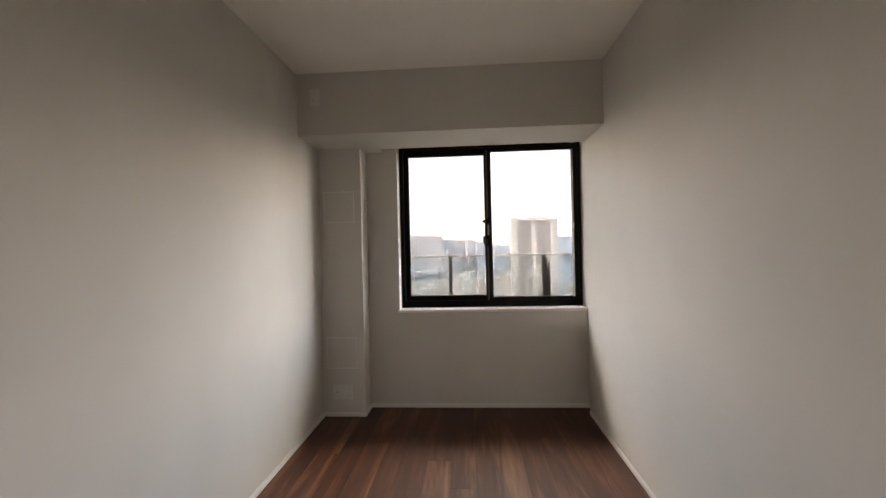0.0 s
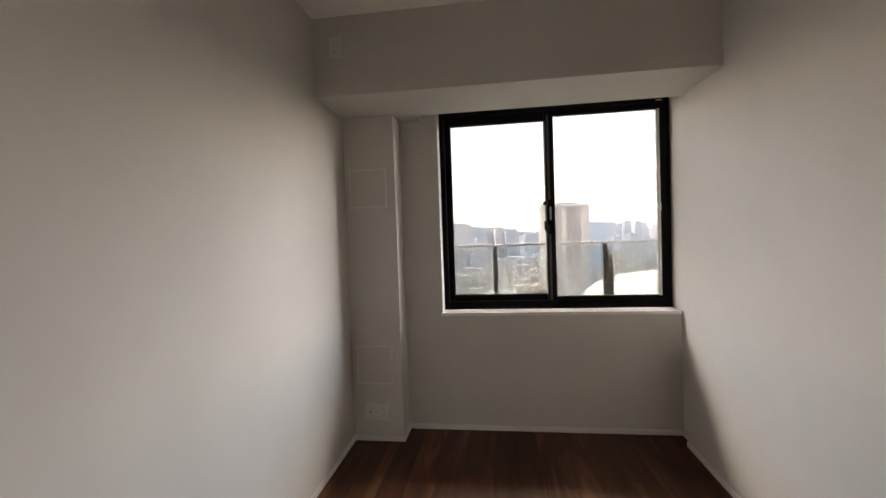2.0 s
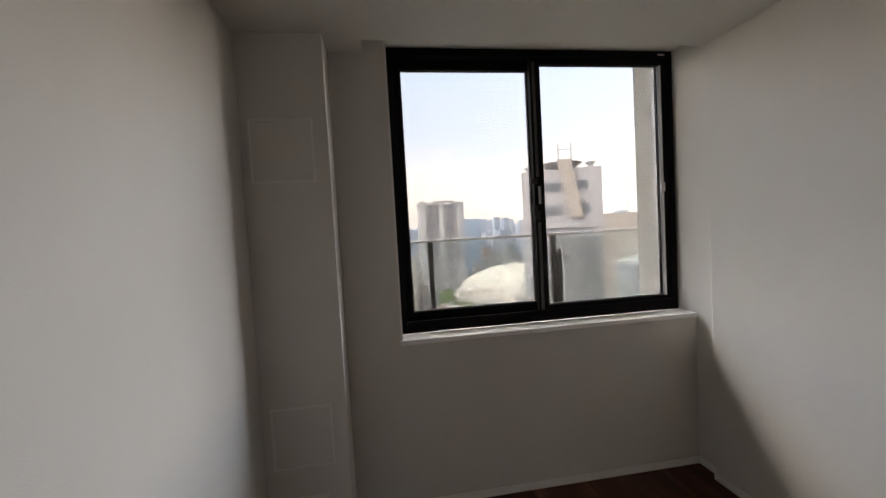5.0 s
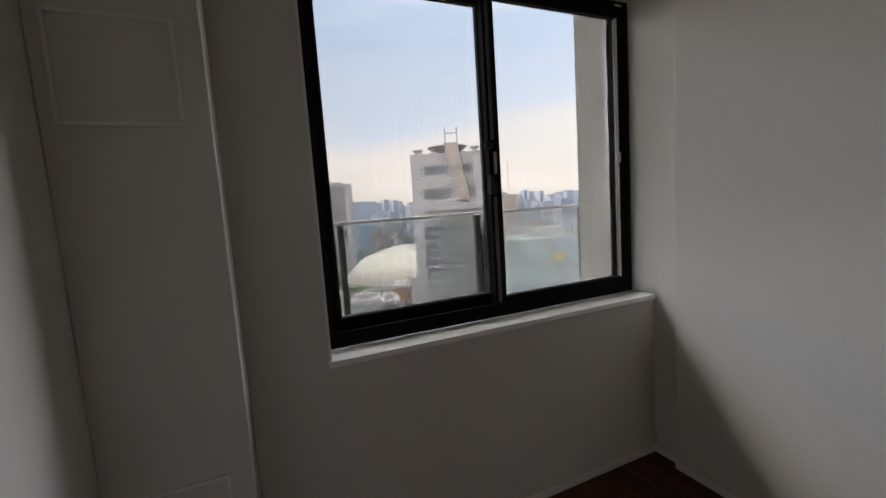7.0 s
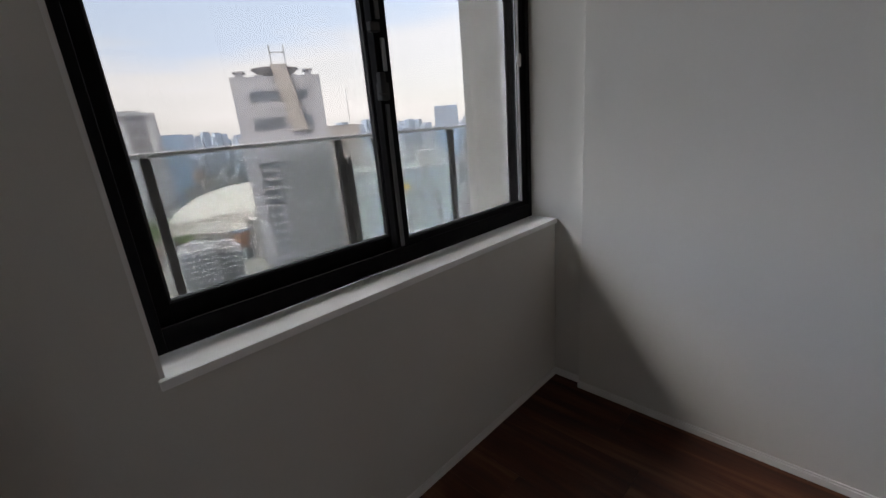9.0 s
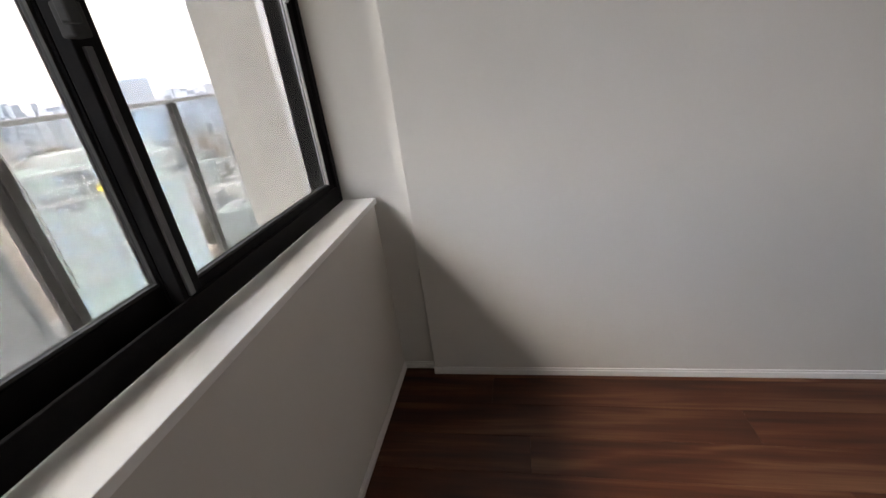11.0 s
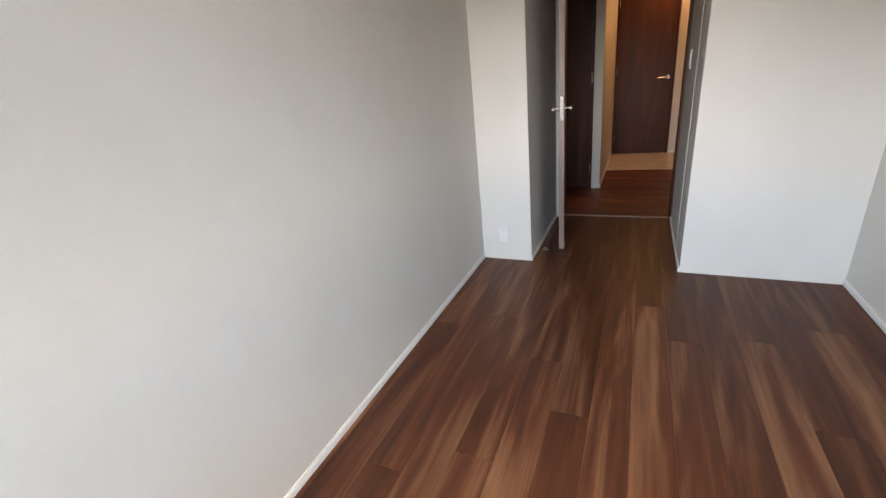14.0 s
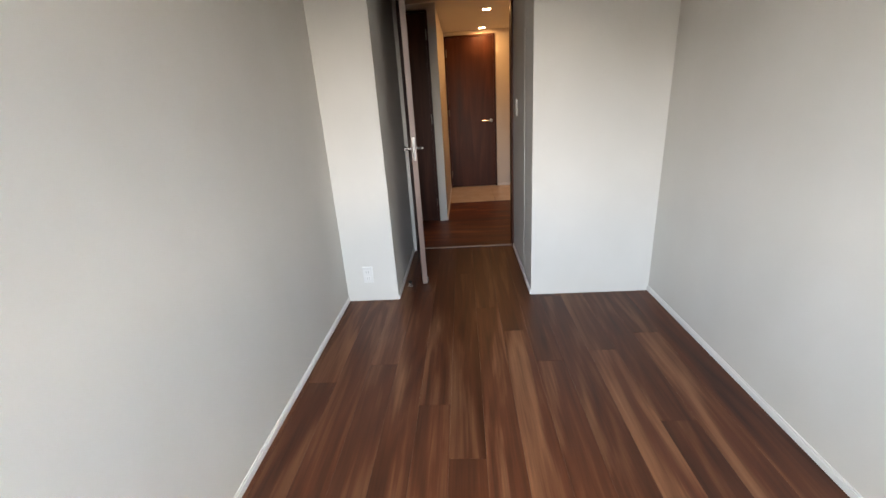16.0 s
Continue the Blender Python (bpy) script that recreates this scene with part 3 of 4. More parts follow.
rod(cb, (2.102, 1.584, 1.105), (2.102, 1.584, 1.04), 0.0045, 8)
rod(cb, (2.134, 1.584, 1.105), (2.142, 1.580, 0.95), 0.0045, 8)
part("bracket_loop", cb, METAL, rail, "chrome loop of the bracket")
for k in range(9):
    part("chain_link", boxes((2.139 + 0.002 * (k % 2), 1.574, 0.915 - 0.058 * k, 2.150 + 0.002 * (k % 2), 1.584, 0.955 - 0.058 * k), bevel=0.003), METAL, rail, "small chrome chain link")

# ---------------------------------------------------------------- the city below
GZ = -100.0
G_ROOF = mottled("ground_city", (0.120, 0.120, 0.120), (0.180, 0.174, 0.162), 0.02, 0.9)
C_WHITE = mottled("tower_white", (0.29, 0.278, 0.292), (0.33, 0.318, 0.33), 0.05, 0.6)
C_GREY = mottled("tower_grey", (0.270, 0.262, 0.270), (0.315, 0.307, 0.307), 0.08, 0.6)
C_WIN = mottled("tower_glass_dark", (0.09, 0.10, 0.12), (0.14, 0.15, 0.17), 0.2, 0.15)
C_BLUE = mottled("tower_blue", (0.21, 0.28, 0.38), (0.27, 0.35, 0.45), 0.05, 0.3)
C_GREEN = mottled("green_glass", (0.23, 0.31, 0.305), (0.29, 0.38, 0.37), 0.3, 0.2)
C_DOME = mottled("dome_membrane", (0.38, 0.36, 0.33), (0.42, 0.40, 0.37), 0.03, 0.6)
C_ORANGE = mottled("orange_brick", (0.315, 0.150, 0.090), (0.375, 0.195, 0.120), 0.2, 0.7)
C_CREAM = mottled("cream_panel", (0.29, 0.255, 0.23), (0.33, 0.29, 0.265), 0.1, 0.6)
C_STEEL = mottled("white_steel", (0.37, 0.367, 0.372), (0.42, 0.417, 0.417), 0.5, 0.5)
C_SLATE = mottled("slate_cladding", (0.15, 0.15, 0.155), (0.19, 0.19, 0.195), 0.1, 0.5)
C_HWIN = mottled("hotel_window", (0.12, 0.12, 0.14), (0.16, 0.16, 0.18), 0.2, 0.3)
C_TRACK = mottled("track_brown", (0.15, 0.11, 0.09), (0.20, 0.15, 0.12), 0.4, 0.6)
C_TREE = mottled("tree_crowns", (0.05, 0.09, 0.04), (0.10, 0.13, 0.05), 0.2, 0.9)


def island_material(name, cols, rough=0.75):
    """Each joined block takes one of several plain colours."""
    m, n, l, p = material(name, cols[0], rough)
    g = n.new("ShaderNodeNewGeometry")
    r = n.new("ShaderNodeValToRGB")
    r.color_ramp.interpolation = "CONSTANT"
    e = r.color_ramp.elements
    e[0].color = (*cols[0], 1)
    e[1].position, e[1].color = 1.0 / len(cols), (*cols[1], 1)
    for i, c in enumerate(cols[2:], 2):
        k = e.new(i / len(cols))
        k.color = (*c, 1)
    l.new(g.outputs["Random Per Island"], r.inputs["Fac"])
    l.new(r.outputs["Color"], p.inputs["Base Color"])
    return m


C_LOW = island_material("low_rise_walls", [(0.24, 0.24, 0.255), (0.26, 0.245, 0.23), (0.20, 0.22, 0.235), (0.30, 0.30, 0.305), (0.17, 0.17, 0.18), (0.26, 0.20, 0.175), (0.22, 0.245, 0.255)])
# distance haze is put into these paler, bluer base colours
C_FAR_HAZE = island_material("far_towers_hazed", [(0.32, 0.36, 0.44), (0.35, 0.39, 0.46), (0.30, 0.35, 0.42), (0.37, 0.40, 0.46)])
C_MID_HAZE = island_material("mid_towers_hazed", [(0.25, 0.285, 0.35), (0.30, 0.32, 0.36), (0.23, 0.265, 0.32)])


def at(az, d):
    """Plan place at a bearing from the window (degrees right of straight ahead)."""
    a = radians(az)
    return 0.6 + d * math.sin(a), -1.8 + d * math.cos(a)


def turned_box(rows_, cx, cy, yaw):
    bm = bmesh.new()
    for r in rows_:
        cuboid(bm, *r)
    bmesh.ops.transform(bm, verts=bm.verts, matrix=pose(cx, cy, 0, 0, 0, yaw))
    return bm


bm = bmesh.new()
bmesh.ops.create_grid(bm, x_segments=1, y_segments=1, size=4800, matrix=Matrix.Translation((0, 0, GZ)))
whole("ground", bm, G_ROOF, "grey city ground far below the window", "ground", "structure")

# low-rise blocks between the towers: one uncounted spread of roofs
crng = random.Random(5)
KEEP = [(20.5, 560, 125), (9.2, 690, 60), (25, 165, 40), (37, 150, 50), (16.5, 330, 70), (12, 240, 45), (8.7, 600, 45), (2.0, 610, 60)]
keep_xy = [(*at(a, d), r) for a, d, r in KEEP]
vs, fs = [], []


def block(cx, cy, wx, wy, z0, z1, yaw):
    c, s = math.cos(yaw), math.sin(yaw)
    i = len(vs)
    for z in (z0, z1):
        for sx, sy in ((-1, -1), (1, -1), (1, 1), (-1, 1)):
            vs.append((cx + sx * wx / 2 * c - sy * wy / 2 * s, cy + sx * wx / 2 * s + sy * wy / 2 * c, z))
    fs.append((i + 4, i + 5, i + 6, i + 7))
    for a in range(4):
        b = (a + 1) % 4
        fs.append((i + a, i + b, i + b + 4, i + a + 4))


def spread(name, mat, label, n, d0, d1, az0, az1, h0, h1, w0, w1, power=2.0):
    vs.clear(), fs.clear()
    for _ in range(n):
        d = d0 + (d1 - d0) * crng.random() ** 0.7
        x, y = at(crng.uniform(az0, az1), d)
        if any(math.hypot(x - a, y - b) < r for a, b, r in keep_xy):
            continue
        h = h0 + (h1 - h0) * crng.random() ** power
        w, e = crng.uniform(w0, w1), crng.uniform(w0, w1)
        yaw = radians(crng.choice((12, 12, 30, -8)) + crng.uniform(-4, 4))
        block(x, y, w, e, GZ, GZ + h, yaw)
        if crng.random() < 0.6:
            block(x + crng.uniform(-0.2, 0.2) * w, y + crng.uniform(-0.2, 0.2) * e, w * 0.3, e * 0.3, GZ + h, GZ + h + crng.uniform(2, 5), yaw)
    me = bpy.data.meshes.new(name)
    me.from_pydata([tuple(v) for v in vs], [], [tuple(f) for f in fs])
    me.materials.append(mat)
    return tagged(new(name, me), label, "buildings", kind="stuff")


spread("low_rise_buildings", C_LOW, "dense grey and beige low-rise city blocks", 2600, 180, 1700, -32, 60, 8, 45, 10, 28, 2.6)
spread("mid_rise_buildings", C_MID_HAZE, "distant mid-rise office blocks with haze in their colour", 420, 900, 2600, -32, 60, 40, 105, 20, 50, 1.6)
spread("far_skyline", C_FAR_HAZE, "distant skyline towers with pale blue haze in their colour", 260, 2600, 4200, -32, 62, 90, 165, 30, 70, 1.8)
for nm, az, d, top, wd in (("far_tower_cluster", 36, 3300, 1.5, 60), ("far_tower_cluster", 17.2, 3000, 1.5, 45), ("far_tower_cluster", -7, 1300, 2.1, 60), ("far_tower_cluster", -1.3, 1400, 1.25, 70)):
    vs.clear(), fs.clear()
    for j in range(6):
        a = az + (j - 2.5) * (1.0 if d > 2000 else 1.5) + crng.uniform(-0.3, 0.3)
        x, y = at(a, d + crng.uniform(-60, 60))
        el = top - abs(j - 2.5) * 0.28 - crng.uniform(0, 0.3)
        block(x, y, wd * crng.uniform(0.6, 1.0), wd * 0.8, GZ, 1.3 + d * math.tan(radians(el)), radians(10))
    me = bpy.data.meshes.new(nm)
    me.from_pydata([tuple(v) for v in vs], [], [tuple(f) for f in fs])
    me.materials.append(C_FAR_HAZE if d > 2000 else C_MID_HAZE)
    tagged(new(nm, me), "cluster of distant towers with blue haze in their colour", "buildings", kind="stuff")

# white hotel tower with a dense window grid
hx, hy = at(8.9, 690)
hotel = thing("hotel_tower", (hx, hy, GZ), "tall white hotel tower with a dense window grid", "tower")
HWD, HTOP = 37.0, 45.8
part("wall", turned_box([(-HWD, -12, GZ, HWD, 12, HTOP), (-HWD - 1.5, -13, HTOP - 9, -HWD + 12, 13, HTOP + 1), (-14, -13, HTOP - 2, 22, 13, HTOP + 3), (HWD - 10, -13.2, GZ, HWD, -12, HTOP)], hx, hy, 4), C_WHITE, hotel)
rows_ = []
for j in range(31):
    z = GZ + 8 + j * 3.9
    for bay in (-27.0, 3.0):
        for k in range(7):
            x = bay + k * 3.3
            rows_.append((x, -12.35, z, x + 1.7, -12.0, z + 2.3))
tagged(part("window_grid", turned_box(rows_, hx, hy, 4), C_HWIN, hotel, "grey hotel windows"), kind="stuff")
for x0, x1 in ((-27.0, -6.0), (3.0, 24.0)):
    part("crown_window", turned_box([(x0, -12.4, HTOP - 9.0, x1, -12.0, HTOP - 5.0)], hx, hy, 4), C_HWIN, hotel, "dark crown windows")
    for k in range(8):
        part("fin", turned_box([(x0 + k * 3.0 - 0.35, -13.0, GZ + 6, x0 + k * 3.0 + 0.35, -12.0, HTOP - 10)], hx, hy, 4), C_WHITE, hotel)
for x in (-33.5, -2.8, 28.5):
    for q in range(3):
        part("crown_slot", turned_box([(x, -12.4, HTOP - 5.5 - 4.2 * q, x + 3.0, -12.0, HTOP - 3.0 - 4.2 * q)], hx, hy, 4), C_HWIN, hotel)
for x0, x1 in ((-37.2, -28.4), (-5.4, 1.8), (24.6, 30.0)):
    part("pier", turned_box([(x0, -13.4, GZ, x1, -12.0, HTOP - 10)], hx, hy, 4), C_STEEL, hotel, "white vertical pier")
for x0, x1 in ((-28.4, -5.4), (1.8, 24.6)):
    for q in range(4):
        part("floor_line", turned_box([(x0, -12.7, GZ + 40 + 25 * q, x1, -12.0, GZ + 41.2 + 25 * q)], hx, hy, 4), C_STEEL, hotel)
part("crown", turned_box([(-37.2, -13.4, HTOP - 3.0, 30.0, -12.0, HTOP + 0.6)], hx, hy, 4), C_STEEL, hotel, "white crown parapet")
part("roof_mast", turned_box([(-31.0, -3, HTOP, -30.0, -2, HTOP + 8), (-33, -6, HTOP, -27, 2, HTOP + 4)], hx, hy, 4), C_GREY, hotel)
bx, by = at(12.85, 800)
blue = thing("blue_office_tower", (bx, by, GZ), "blue glass office tower beside the hotel", "tower")
part("wall", turned_box([(-16, -14, GZ, 16, 14, 1.3 + 800 * math.tan(radians(1.25)))], bx, by, 4), C_BLUE, blue)
for j in range(17):
    part("floor_band", turned_box([(-16.3, -14.3, GZ + 6 + 6 * j, 16.3, 14.3, GZ + 7.2 + 6 * j)], bx, by, 4), C_BLUE, blue)

# stadium with a white membrane roof
sx, sy = at(20.5, 565)
dome = thing("domed_stadium", (sx, sy, GZ), "stadium with a cream white membrane dome", "stadium")
bm = bmesh.new()
bmesh.ops.create_uvsphere(bm, u_segments=48, v_segments=24, radius=1.0)
bmesh.ops.delete(bm, geom=[v for v in bm.verts if v.co.z < -0.01], context="VERTS")
bmesh.ops.transform(bm, verts=bm.verts, matrix=Matrix.Translation((sx, sy, GZ + 8)) @ Matrix.Diagonal((98, 98, 43, 1)))
part("roof", bm, C_DOME, dome, "cream membrane roof", smooth=True)
bm = bmesh.new()
bmesh.ops.create_cone(bm, cap_ends=True, segments=48, radius1=103, radius2=101, depth=14, matrix=Matrix.Translation((sx, sy, GZ + 6)))
part("ring_wall", bm, C_GREY, dome)
bm = bmesh.new()
for j in range(18):
    for s in range(10):
        p0, p1 = -0.95 + s * 0.19, -0.95 + (s + 1) * 0.19
        o = (j - 8.5) * 10.5
        hw = math.sqrt(max(0.0, 98 ** 2 - o ** 2))
        if hw < 20:
            continue
        q = [(sx + o, sy + p * hw, GZ + 8.3 + 43 * math.sqrt(max(0.0, 1 - (o / 98) ** 2 - (p * hw / 98) ** 2))) for p in (p0, p1)]
        rod(bm, q[0], q[1], 0.5, 4)
tagged(part("roof_cable", bm, C_GREY, dome, "thin roof cables"), kind="stuff")

# tower with a rooftop helipad
tx, ty = at(25.2, 165)
tower = thing("helipad_tower", (tx, ty, GZ), "pale grey office tower with rooftop helipad and slanted panel", "tower")
TY = -25.2


def tower_part(name, rows_, mat, label=""):
    if name == "body":
        return part(name, turned_box(rows_, tx, ty, TY), mat, tower, label)
    return [part(name, turned_box([r], tx, ty, TY), mat, tower, label) for r in rows_]


TT = 21.9
tower_part("body", [(-14.6, 0, GZ, 15.2, 26, 0.5), (-15.4, 0.2, -2.2, 16.0, 26, 2.2), (-14.4, 0.5, 2.2, 15.2, 26, TT)], C_WHITE)
tower_part("window_band", [(-9.0, 0.2, 14.0, 0.2, 0.9, 17.0), (5.5, 0.2, 14.2, 10.0, 0.9, 17.0), (-9.5, 0.2, 4.5, 0.5, 0.9, 8.3), (6.0, 0.2, 4.8, 10.5, 0.9, 8.4)], C_WIN, "dark recessed windows")
tower_part("mullion", [(-9.5 + 1.6 * j, 0.1, 4.5, -9.3 + 1.6 * j, 0.6, 8.3) for j in range(1, 6)], C_GREY)
tower_part("ledge", [(-10.5, -1.2, -0.6, 13.0, 0.2, 0.6)], C_GREY)
tower_part("corner_column", [(-12.5, -0.8, GZ, -10.4, 0, -5.0), (-5.2, -1.0, GZ, -4.2, 0, -5.0)], C_WHITE)
tower_part("balcony_stack", [(-9.8, -1.6, GZ + 4 + 3.3 * j, -4.6, 0, GZ + 5.2 + 3.3 * j) for j in range(28)], C_WHITE, "stacked white balconies")
# dark sheet stands in for the shade between the balconies
tower_part("balcony_shade", [(-9.8, -0.5, GZ, -4.6, -0.1, -5.5)], C_WIN)
tower_part("side_block", [(-3.6, -2.5, GZ, 12.6, 0, -4.0)], C_SLATE, "dark grey banded side block")
tower_part("side_band", [(-3.7, -2.8, GZ + 5 + 6.5 * j, 12.7, -2.4, GZ + 5.4 + 6.5 * j) for j in range(14)], C_GREY)
tower_part("roof_unit", [(-12.5, 2, TT, -10.0, 5, TT + 1.4), (-13.2, 1.5, TT + 1.4, -9.3, 5.5, TT + 2.0), (10.5, 2, TT, 12.5, 5, TT + 1.6), (9.8, 1.5, TT + 1.6, 13.2, 5.5, TT + 2.2), (-6.5, 2, TT - 1.4, -3.6, 5, TT + 0.6), (5.0, 2, TT - 1.0, 8.0, 5, TT + 0.4)], C_WHITE, "rooftop ventilation units")
bm = bmesh.new()
bmesh.ops.create_cone(bm, cap_ends=True, segments=12, radius1=3.5, radius2=8.5, depth=3.4, matrix=Matrix.Translation((0.6, 10, TT + 1.6)))
bmesh.ops.transform(bm, verts=bm.verts, matrix=pose(tx, ty, 0, 0, 0, TY))
part("helipad", bm, C_GREY, tower, "flared rooftop helipad")
bm = bmesh.new()
prof = [(-0.8, TT + 3.6), (4.4, TT + 3.6), (8.4, 3.2), (3.2, 3.2)]
lo = [bm.verts.new((x, -1.0, z)) for x, z in prof]
hi = [bm.verts.new((x, 0.6, z)) for x, z in prof]
bm.faces.new(lo), bm.faces.new(hi[::-1])
for j in range(4):
    bm.faces.new((lo[j], hi[j], hi[(j + 1) % 4], lo[(j + 1) % 4]))
bmesh.ops.transform(bm, verts=bm.verts, matrix=pose(tx, ty, 0, 0, 0, TY))
part("slanted_panel", bm, C_CREAM, tower, "cream slanted stair panel")
tower_part("mast", [(-0.4, 0, TT, 0.1, 0.5, TT + 9.6), (4.3, 0, TT, 4.8, 0.5, TT + 9.6), (0.1, 0.1, TT + 7.2, 4.3, 0.4, TT + 7.6)], C_STEEL, "white twin mast")

# green glass building with roof frames
gx, gy = at(38.0, 150)
green = thing("green_glass_building", (gx, gy, GZ), "green glazed building with rooftop steel frames", "building")
GT = 1.3 - 150 * math.tan(radians(5.3))


def green_part(name, rows_, mat, label=""):
    return [part(name, turned_box([r], gx, gy, -38.0), mat, green, label) for r in rows_]


green_part("body", [(-16.0, 0, GZ, 24.0, 24, GT)], C_GREEN, "green curtain wall")
green_part("floor_band", [(-16.2, -0.3, GT - 1.0 - 7.6 * j, 24.2, 0, GT - 7.6 * j) for j in range(5)] + [(-16.2, -0.3, GT - 4.9 - 7.6 * j, 24.2, 0, GT - 4.2 - 7.6 * j) for j in range(4)], C_STEEL, "pale floor bands")
green_part("mullion", [(-16.0 + 2.2 * j, -0.35, GZ, -15.6 + 2.2 * j, 0, GT - 1.0) for j in range(19)], C_STEEL)
green_part("dark_pane", [(-10.5, -0.2, GT - 9.5, -2.0, 0, GT - 6.2), (0.5, -0.2, GT - 9.8, 8, 0, GT - 6.5)], C_WIN, "dark panes")
grng = random.Random(8)
for j in range(5):
    for k in range(18):
        tone = grng.random()
        if tone < 0.55:
            green_part("window_pane", [(-15.5 + 2.2 * k, -0.15, GT - 4.1 - 7.6 * j + 0.2, -13.9 + 2.2 * k, 0, GT - 1.1 - 7.6 * j)], C_WIN if tone < 0.22 else C_BLUE)
        if grng.random() < 0.4:
            green_part("window_pane", [(-15.5 + 2.2 * k, -0.15, GT - 7.5 - 7.6 * j, -13.9 + 2.2 * k, 0, GT - 5.0 - 7.6 * j)], C_WIN if tone < 0.2 else C_BLUE)
green_part("sign", [(3.2, -0.5, GT - 7.4, 6.0, -0.25, GT - 5.6)], mottled("yellow_sign", (0.65, 0.45, 0.05), (0.7, 0.5, 0.08), 0.5, 0.6), "small yellow sign")
green_part("roof_frame", [(-14.0 + 3.4 * j, 4, GT, -13.6 + 3.4 * j, 4.4, GT + 6.5) for j in range(11)] + [(-14, 4, GT + 6.5, 22, 4.4, GT + 6.9), (-14, 4, GT + 3.2, 22, 4.4, GT + 3.6), (-6, 9, GT, 6, 18, GT + 3.4), (10, 8, GT, 19, 18, GT + 5.0)], C_STEEL, "rooftop steel frames")
px_, py_ = at(31.5, 260)
pent = thing("beige_block", (px_, py_, GZ), "beige office block behind the tower", "building")
part("wall", turned_box([(-16, 0, GZ, 14, 20, 1.3 + 260 * math.tan(radians(0.9)))], px_, py_, -31), C_CREAM, pent)
part("roof_mast", turned_box([(9, 5, 0, 9.3, 5.3, 26)], px_, py_, -31), C_STEEL, pent)

qx, qy = at(46.2, 900)
office = thing("office_block", (qx, qy, GZ), "hazy lavender office block on the skyline", "building")
part("wall", turned_box([(-24, 0, GZ, 24, 30, 1.3 + 900 * math.tan(radians(2.3)))], qx, qy, -46), C_BLUE, office)
for j in range(12):
    part("floor_band", turned_box([(-24.4, -0.4, -10 + 3.8 * j, 24.4, 0, -8.6 + 3.8 * j)], qx, qy, -46), C_GREY, office)

# near orange hall and pale apartment blocks at the foot of the stadium
ox, oy = at(18.0, 400)
orange = thing("orange_hall", (ox, oy, GZ), "orange brick hall with a blue roof edge", "building")
part("wall", turned_box([(-7, 0, GZ, 34, 40, GZ + 24)], ox, oy, -18), C_ORANGE, orange)
part("roof", turned_box([(-8, 0.5, GZ + 24, 35, 41, GZ + 25.5)], ox, oy, -18), C_CREAM, orange, "pale flat roof")
part("roof_edge", turned_box([(-8, -1, GZ + 24, 35, 0.5, GZ + 26.5)], ox, oy, -18), C_BLUE, orange, "light blue roof edge")
for j in range(5):
    for i in range(3):
        part("window", turned_box([(-4 + 7 * j, -0.4, GZ + 6 + 6 * i, -1.5 + 7 * j, 0, GZ + 8 + 6 * i)], ox, oy, -18), C_WIN, orange)
for az, d, h, w in ((12.7, 255, 46, 9), (16.0, 262, 43, 6.5)):
    ax, ay = at(az, d)
    ap = thing("apartment_block", (ax, ay, GZ), "pale apartment block with stacked balconies", "building", group="near apartment blocks")
    part("wall", turned_box([(-w, 0, GZ, w, 14, GZ + h), (-w * 0.5, 3, GZ + h, w * 0.4, 10, GZ + h + 3.5)], ax, ay, -az), C_WHITE, ap)
    for j in range(int((h - 3) / 3.1)):
        part("balcony_slab", turned_box([(-w - 0.3, -1.5, GZ + 3 + 3.1 * j, w + 0.3, 0, GZ + 4.1 + 3.1 * j)], ax, ay, -az), C_STEEL, ap)
        part("window_band", turned_box([(-w + 0.5, -0.15, GZ + 4.2 + 3.1 * j, w - 0.5, 0.0, GZ + 5.9 + 3.1 * j)], ax, ay, -az), C_WIN, ap)

# amusement park: wheel and coaster
fx, fy = at(8.7, 600)
wheel = thing("ferris_wheel", (fx, fy, GZ), "pale hubless ferris wheel in the amusement park", "ferris wheel")
R, ZC = 23.0, 1.3 - 600 * math.tan(radians(6.0))
bm = bmesh.new()
for j in range(40):
    a, b = 2 * math.pi * j / 40, 2 * math.pi * (j + 1) / 40
    for rr in (R, R - 3.5):
        rod(bm, (fx + rr * math.cos(a), fy, ZC + rr * math.sin(a)), (fx + rr * math.cos(b), fy, ZC + rr * math.sin(b)), 0.7, 6)
    rod(bm, (fx + R * math.cos(a), fy, ZC + R * math.sin(a)), (fx + (R - 3.5) * math.cos(b), fy, ZC + (R - 3.5) * math.sin(b)), 0.4, 5)
part("rim", bm, C_GREY, wheel)
for s in (-1, 1):
    part("support", rod(bmesh.new(), (fx + s * 17, fy, GZ), (fx + s * 15, fy, ZC - 15), 1.4, 6), C_STEEL, wheel)
for j in range(20):
    a = 2 * math.pi * j / 20
    part("cabin", boxes((fx + (R + 2) * math.cos(a) - 1.2, fy - 1.4, ZC + (R + 2) * math.sin(a) - 1.5, fx + (R + 2) * math.cos(a) + 1.2, fy + 1.4, ZC + (R + 2) * math.sin(a) + 1.3)), C_STEEL, wheel)
kx, ky = at(2.0, 610)
coaster = thing("roller_coaster", (kx, ky, GZ), "white steel roller coaster track on trestles", "roller coaster")
bm = bmesh.new()
pts = []
for j in range(61):
    u = j / 60
    pts.append((kx - 55 + 110 * u, ky + 14 * math.sin(u * 7), GZ + 12 + 56 * abs(math.sin(u * 6.2)) * (1 - 0.45 * u)))
for a, b in zip(pts, pts[1:]):
    rod(bm, a, b, 0.9, 6)
part("track", bm, C_STEEL, coaster)
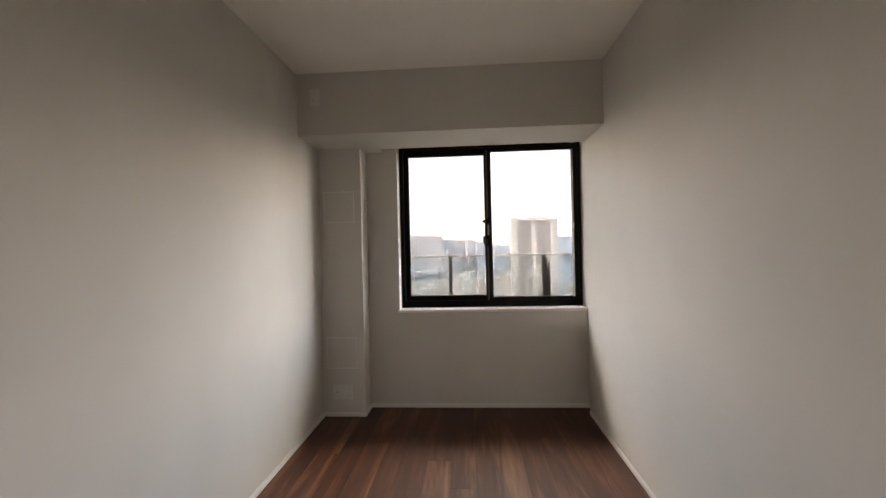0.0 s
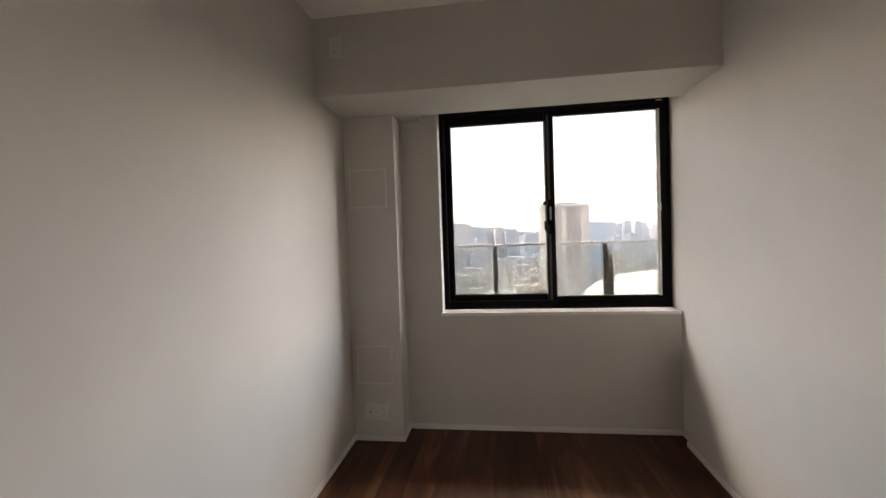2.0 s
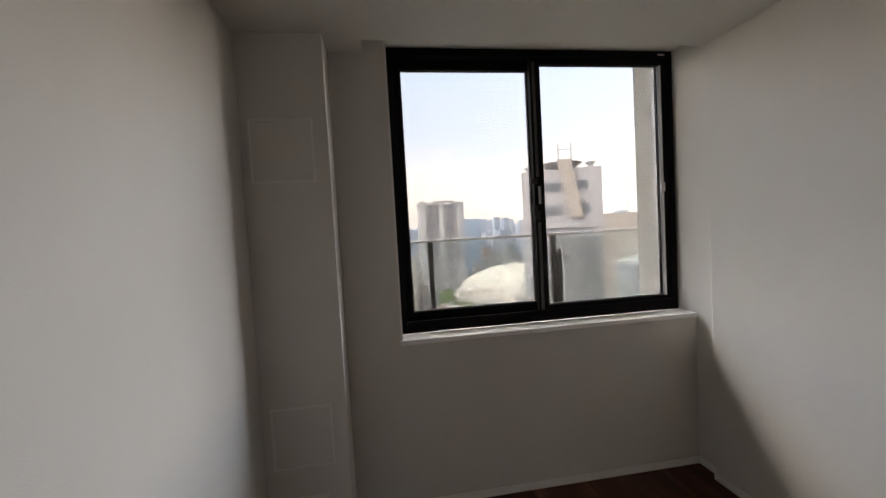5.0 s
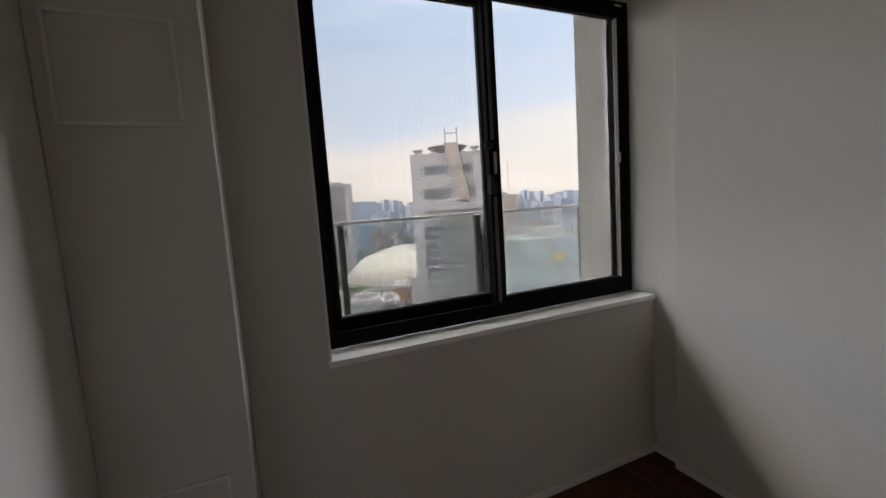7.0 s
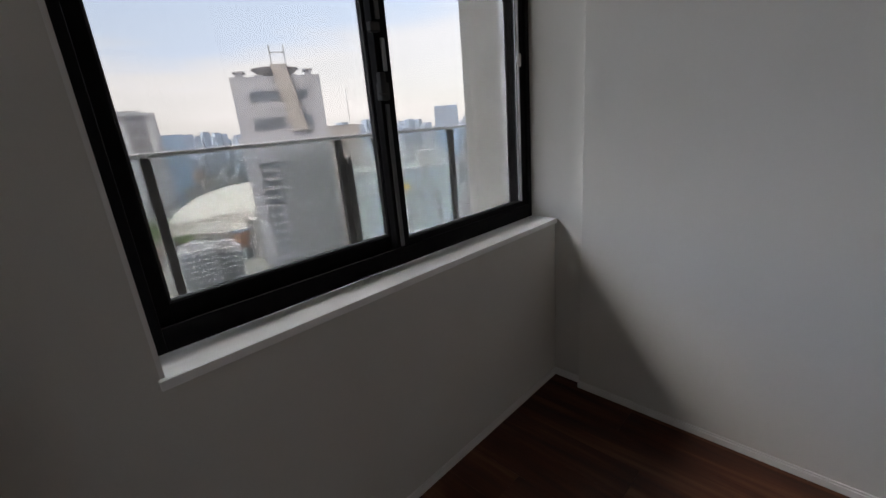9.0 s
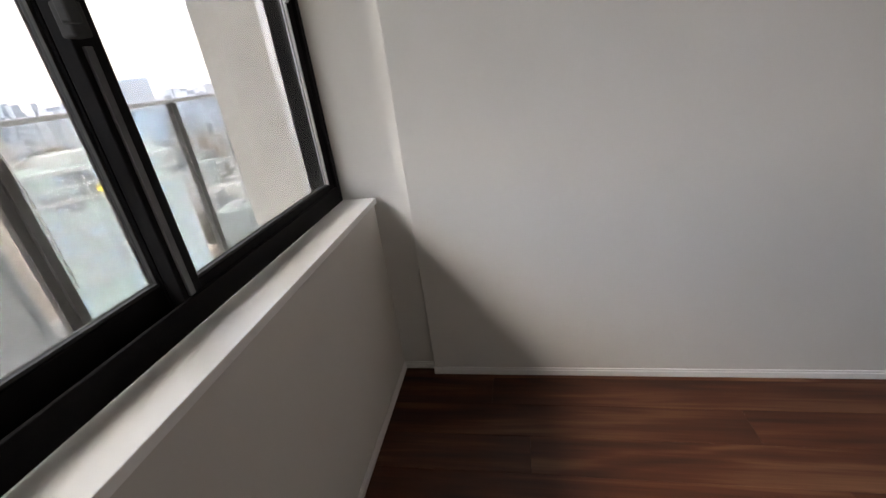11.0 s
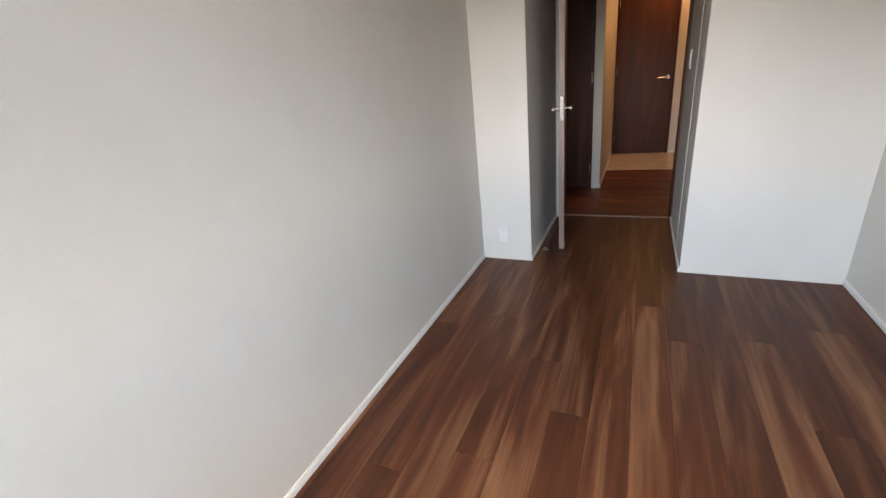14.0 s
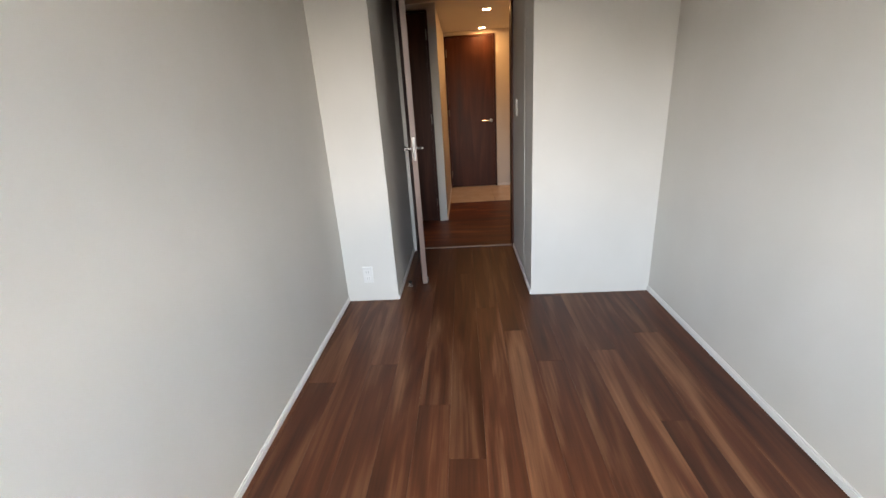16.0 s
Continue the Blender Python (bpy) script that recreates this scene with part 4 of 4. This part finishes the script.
for a in pts[::2]:
    part("trestle", rod(bmesh.new(), (a[0], a[1], GZ), a, 0.4, 5), C_STEEL, coaster)

# undulating coaster track in front of the stadium
wx, wy = at(15.2, 450)
wave = thing("coaster_track", (wx, wy, GZ), "brown undulating coaster track on close-set posts", "roller coaster")
WZ = 1.3 - 450 * math.tan(radians(8.8))
bm = bmesh.new()
wave_pts = [(wx - 32 + 1.6 * j, wy + 0.25 * (32 - 1.6 * j), WZ + 1.3 * math.sin(j * 0.62) + 0.05 * j) for j in range(41)]
for a, b in zip(wave_pts, wave_pts[1:]):
    rod(bm, a, b, 0.55, 6)
    rod(bm, (a[0], a[1], a[2] - 2.4), (b[0], b[1], b[2] - 2.4), 0.4, 6)
part("track", bm, C_TRACK, wave)
for a in wave_pts[::2]:
    part("post", rod(bmesh.new(), (a[0], a[1], GZ), a, 0.3, 5), C_TRACK, wave)

# trees in the park below
trng = random.Random(3)
vs.clear(), fs.clear()
for _ in range(500):
    x, y = at(trng.uniform(-3, 13), trng.uniform(480, 620))
    h, r = trng.uniform(6, 13), trng.uniform(3, 6)
    for q in range(5):
        block(x + trng.uniform(-1, 1) * r, y + trng.uniform(-1, 1) * r, r, r, GZ + h * 0.3, GZ + h * trng.uniform(0.7, 1), trng.uniform(0, 3))
me = bpy.data.meshes.new("park_trees")
me.from_pydata([tuple(v) for v in vs], [], [tuple(f) for f in fs])
me.materials.append(C_TREE)
tagged(new("park_trees", me), "green treetops of the park far below", "trees", kind="stuff")

# ---------------------------------------------------------------- floors, plank by plank
PW, PX0 = 0.1466, 0.013
PLANK_MESH = {}


def plank_mesh(w, l, mat):
    """A board lying along y with chamfered top edges, its origin at its middle on the floor line."""
    key = (round(w, 3), round(l, 3), mat.name)
    if key not in PLANK_MESH:
        c, g, t = 0.0006, 0.0001, 0.010
        x, y = w / 2 - g, l / 2 - g
        verts = [(-x, -y, -t), (x, -y, -t), (x, y, -t), (-x, y, -t), (-x, -y, -c), (x, -y, -c), (x, y, -c), (-x, y, -c),
                 (-x + c, -y + c, 0), (x - c, -y + c, 0), (x - c, y - c, 0), (-x + c, y - c, 0)]
        faces = [(8, 9, 10, 11)] + [(a, (a + 1) % 4, (a + 1) % 4 + 4, a + 4) for a in range(4)] + [(a + 4, (a + 1) % 4 + 4, (a + 1) % 4 + 8, a + 8) for a in range(4)]
        me = bpy.data.meshes.new("plank")
        me.from_pydata(verts, [], faces)
        me.materials.append(mat)
        PLANK_MESH[key] = me
    return PLANK_MESH[key]


def lay(parent, x0, x1, y0, y1, tone, mat, across=False):
    me = plank_mesh(x1 - x0, y1 - y0, mat) if not across else plank_mesh(y1 - y0, x1 - x0, mat)
    ob = new("plank", me)
    ob.parent = parent
    ob.location = ((x0 + x1) / 2, (y0 + y1) / 2, 0)
    if across:
        ob.rotation_euler = (0, 0, radians(90))
    ob.color = (*tone, 1)
    return ob


floor = whole("floor", boxes((-0.05, DY - 0.06, -0.10, 2.20, 0.02, -0.011)), SUBFLOOR, "glossy walnut plank floor with varied brown boards", "floor", "structure")
rng = random.Random(11)
JOINTS = {0: (-1.50, -3.32), 1: (-0.78, -2.60), 2: (-1.915,), 3: (-0.62, -2.44), 4: (-1.28, -3.10), 5: (-0.535, -2.355), 6: (-0.85, -2.665), 7: (-1.145, -2.960), 8: (-1.735, -3.55),
          9: (-0.22, -2.04, -3.86), 10: (-1.425, -3.24), 11: (-0.54, -2.36), 12: (-1.28, -3.10), 13: (-0.40, -2.22), 14: (-1.10, -2.92)}
TONES = {(5, 1): 0.98, (5, 2): 0.84, (6, 1): 1.06, (6, 2): 0.92, (7, 1): 1.14, (7, 2): 0.90, (8, 0): 1.02, (8, 1): 0.80, (9, 1): 1.04, (9, 2): 0.90,
         (10, 0): 1.06, (10, 1): 0.96, (11, 1): 0.98, (11, 2): 1.10, (12, 0): 0.84, (12, 1): 1.04, (13, 1): 0.88, (13, 2): 1.16, (2, 0): 0.86, (2, 1): 0.94}


def tone_of(v, r):
    warm = 1 + 0.05 * (r.random() - 0.5)
    return (v * warm, v, v * (2 - warm))


for k in range(15):
    x0, x1 = (0.0 if k == 0 else PX0 + PW * k), (WS if k == 14 else PX0 + PW * (k + 1))
    cuts = list(JOINTS[k])
    ends = [0.0] + cuts + [DY - 0.05]
    n_seg = len(ends) - 1
    for i in range(n_seg):
        a, b = ends[i + 1], ends[i]
        v = TONES.get((k, i), rng.uniform(0.84, 1.18))
        lay(floor, x0, x1, a, b, tone_of(v, rng), FLOOR)

floor_hall = whole("floor_hall", boxes((-0.7, TE, -0.10, 3.1, DY - 0.06, -0.011)), SUBFLOOR, "walnut planks across the hallway, warm lamplight tinted into their colour", "floor", "structure")
y = DY - 0.052
while y > TE + 0.01:
    b = max(y - PW, TE)
    x = -0.6 - rng.uniform(0, 0.8)
    while x < 3.0:
        x2 = x + rng.choice((0.909, 1.212))
        if min(x2, 3.0) - max(x, -0.6) > 0.02:
            v = rng.uniform(0.8, 1.25)
            # red tint puts the warm downlight glow into the plank colour
            lay(floor_hall, max(x, -0.6), min(x2, 3.0), b, y, (1.2 * v, 0.92 * v, 0.85 * v), FLOOR, True)
        x = x2
    y = b

floor_entry = whole("floor_entry", boxes((0.30, HE - 0.16, -0.10, 1.60, TE, -0.007)), JOINT, "pale beige entrance tiles", "floor", "structure")
for ix in range(3):
    for iy in range(3):
        tx, ty = 0.42 + 0.40 * ix, TE - 0.005 - 0.40 * iy
        part("tile", boxes((tx + 0.0015, max(ty - 0.3985, HE), -0.007, min(tx + 0.3985, 1.445), ty, 0.0)), TILE, floor_entry)
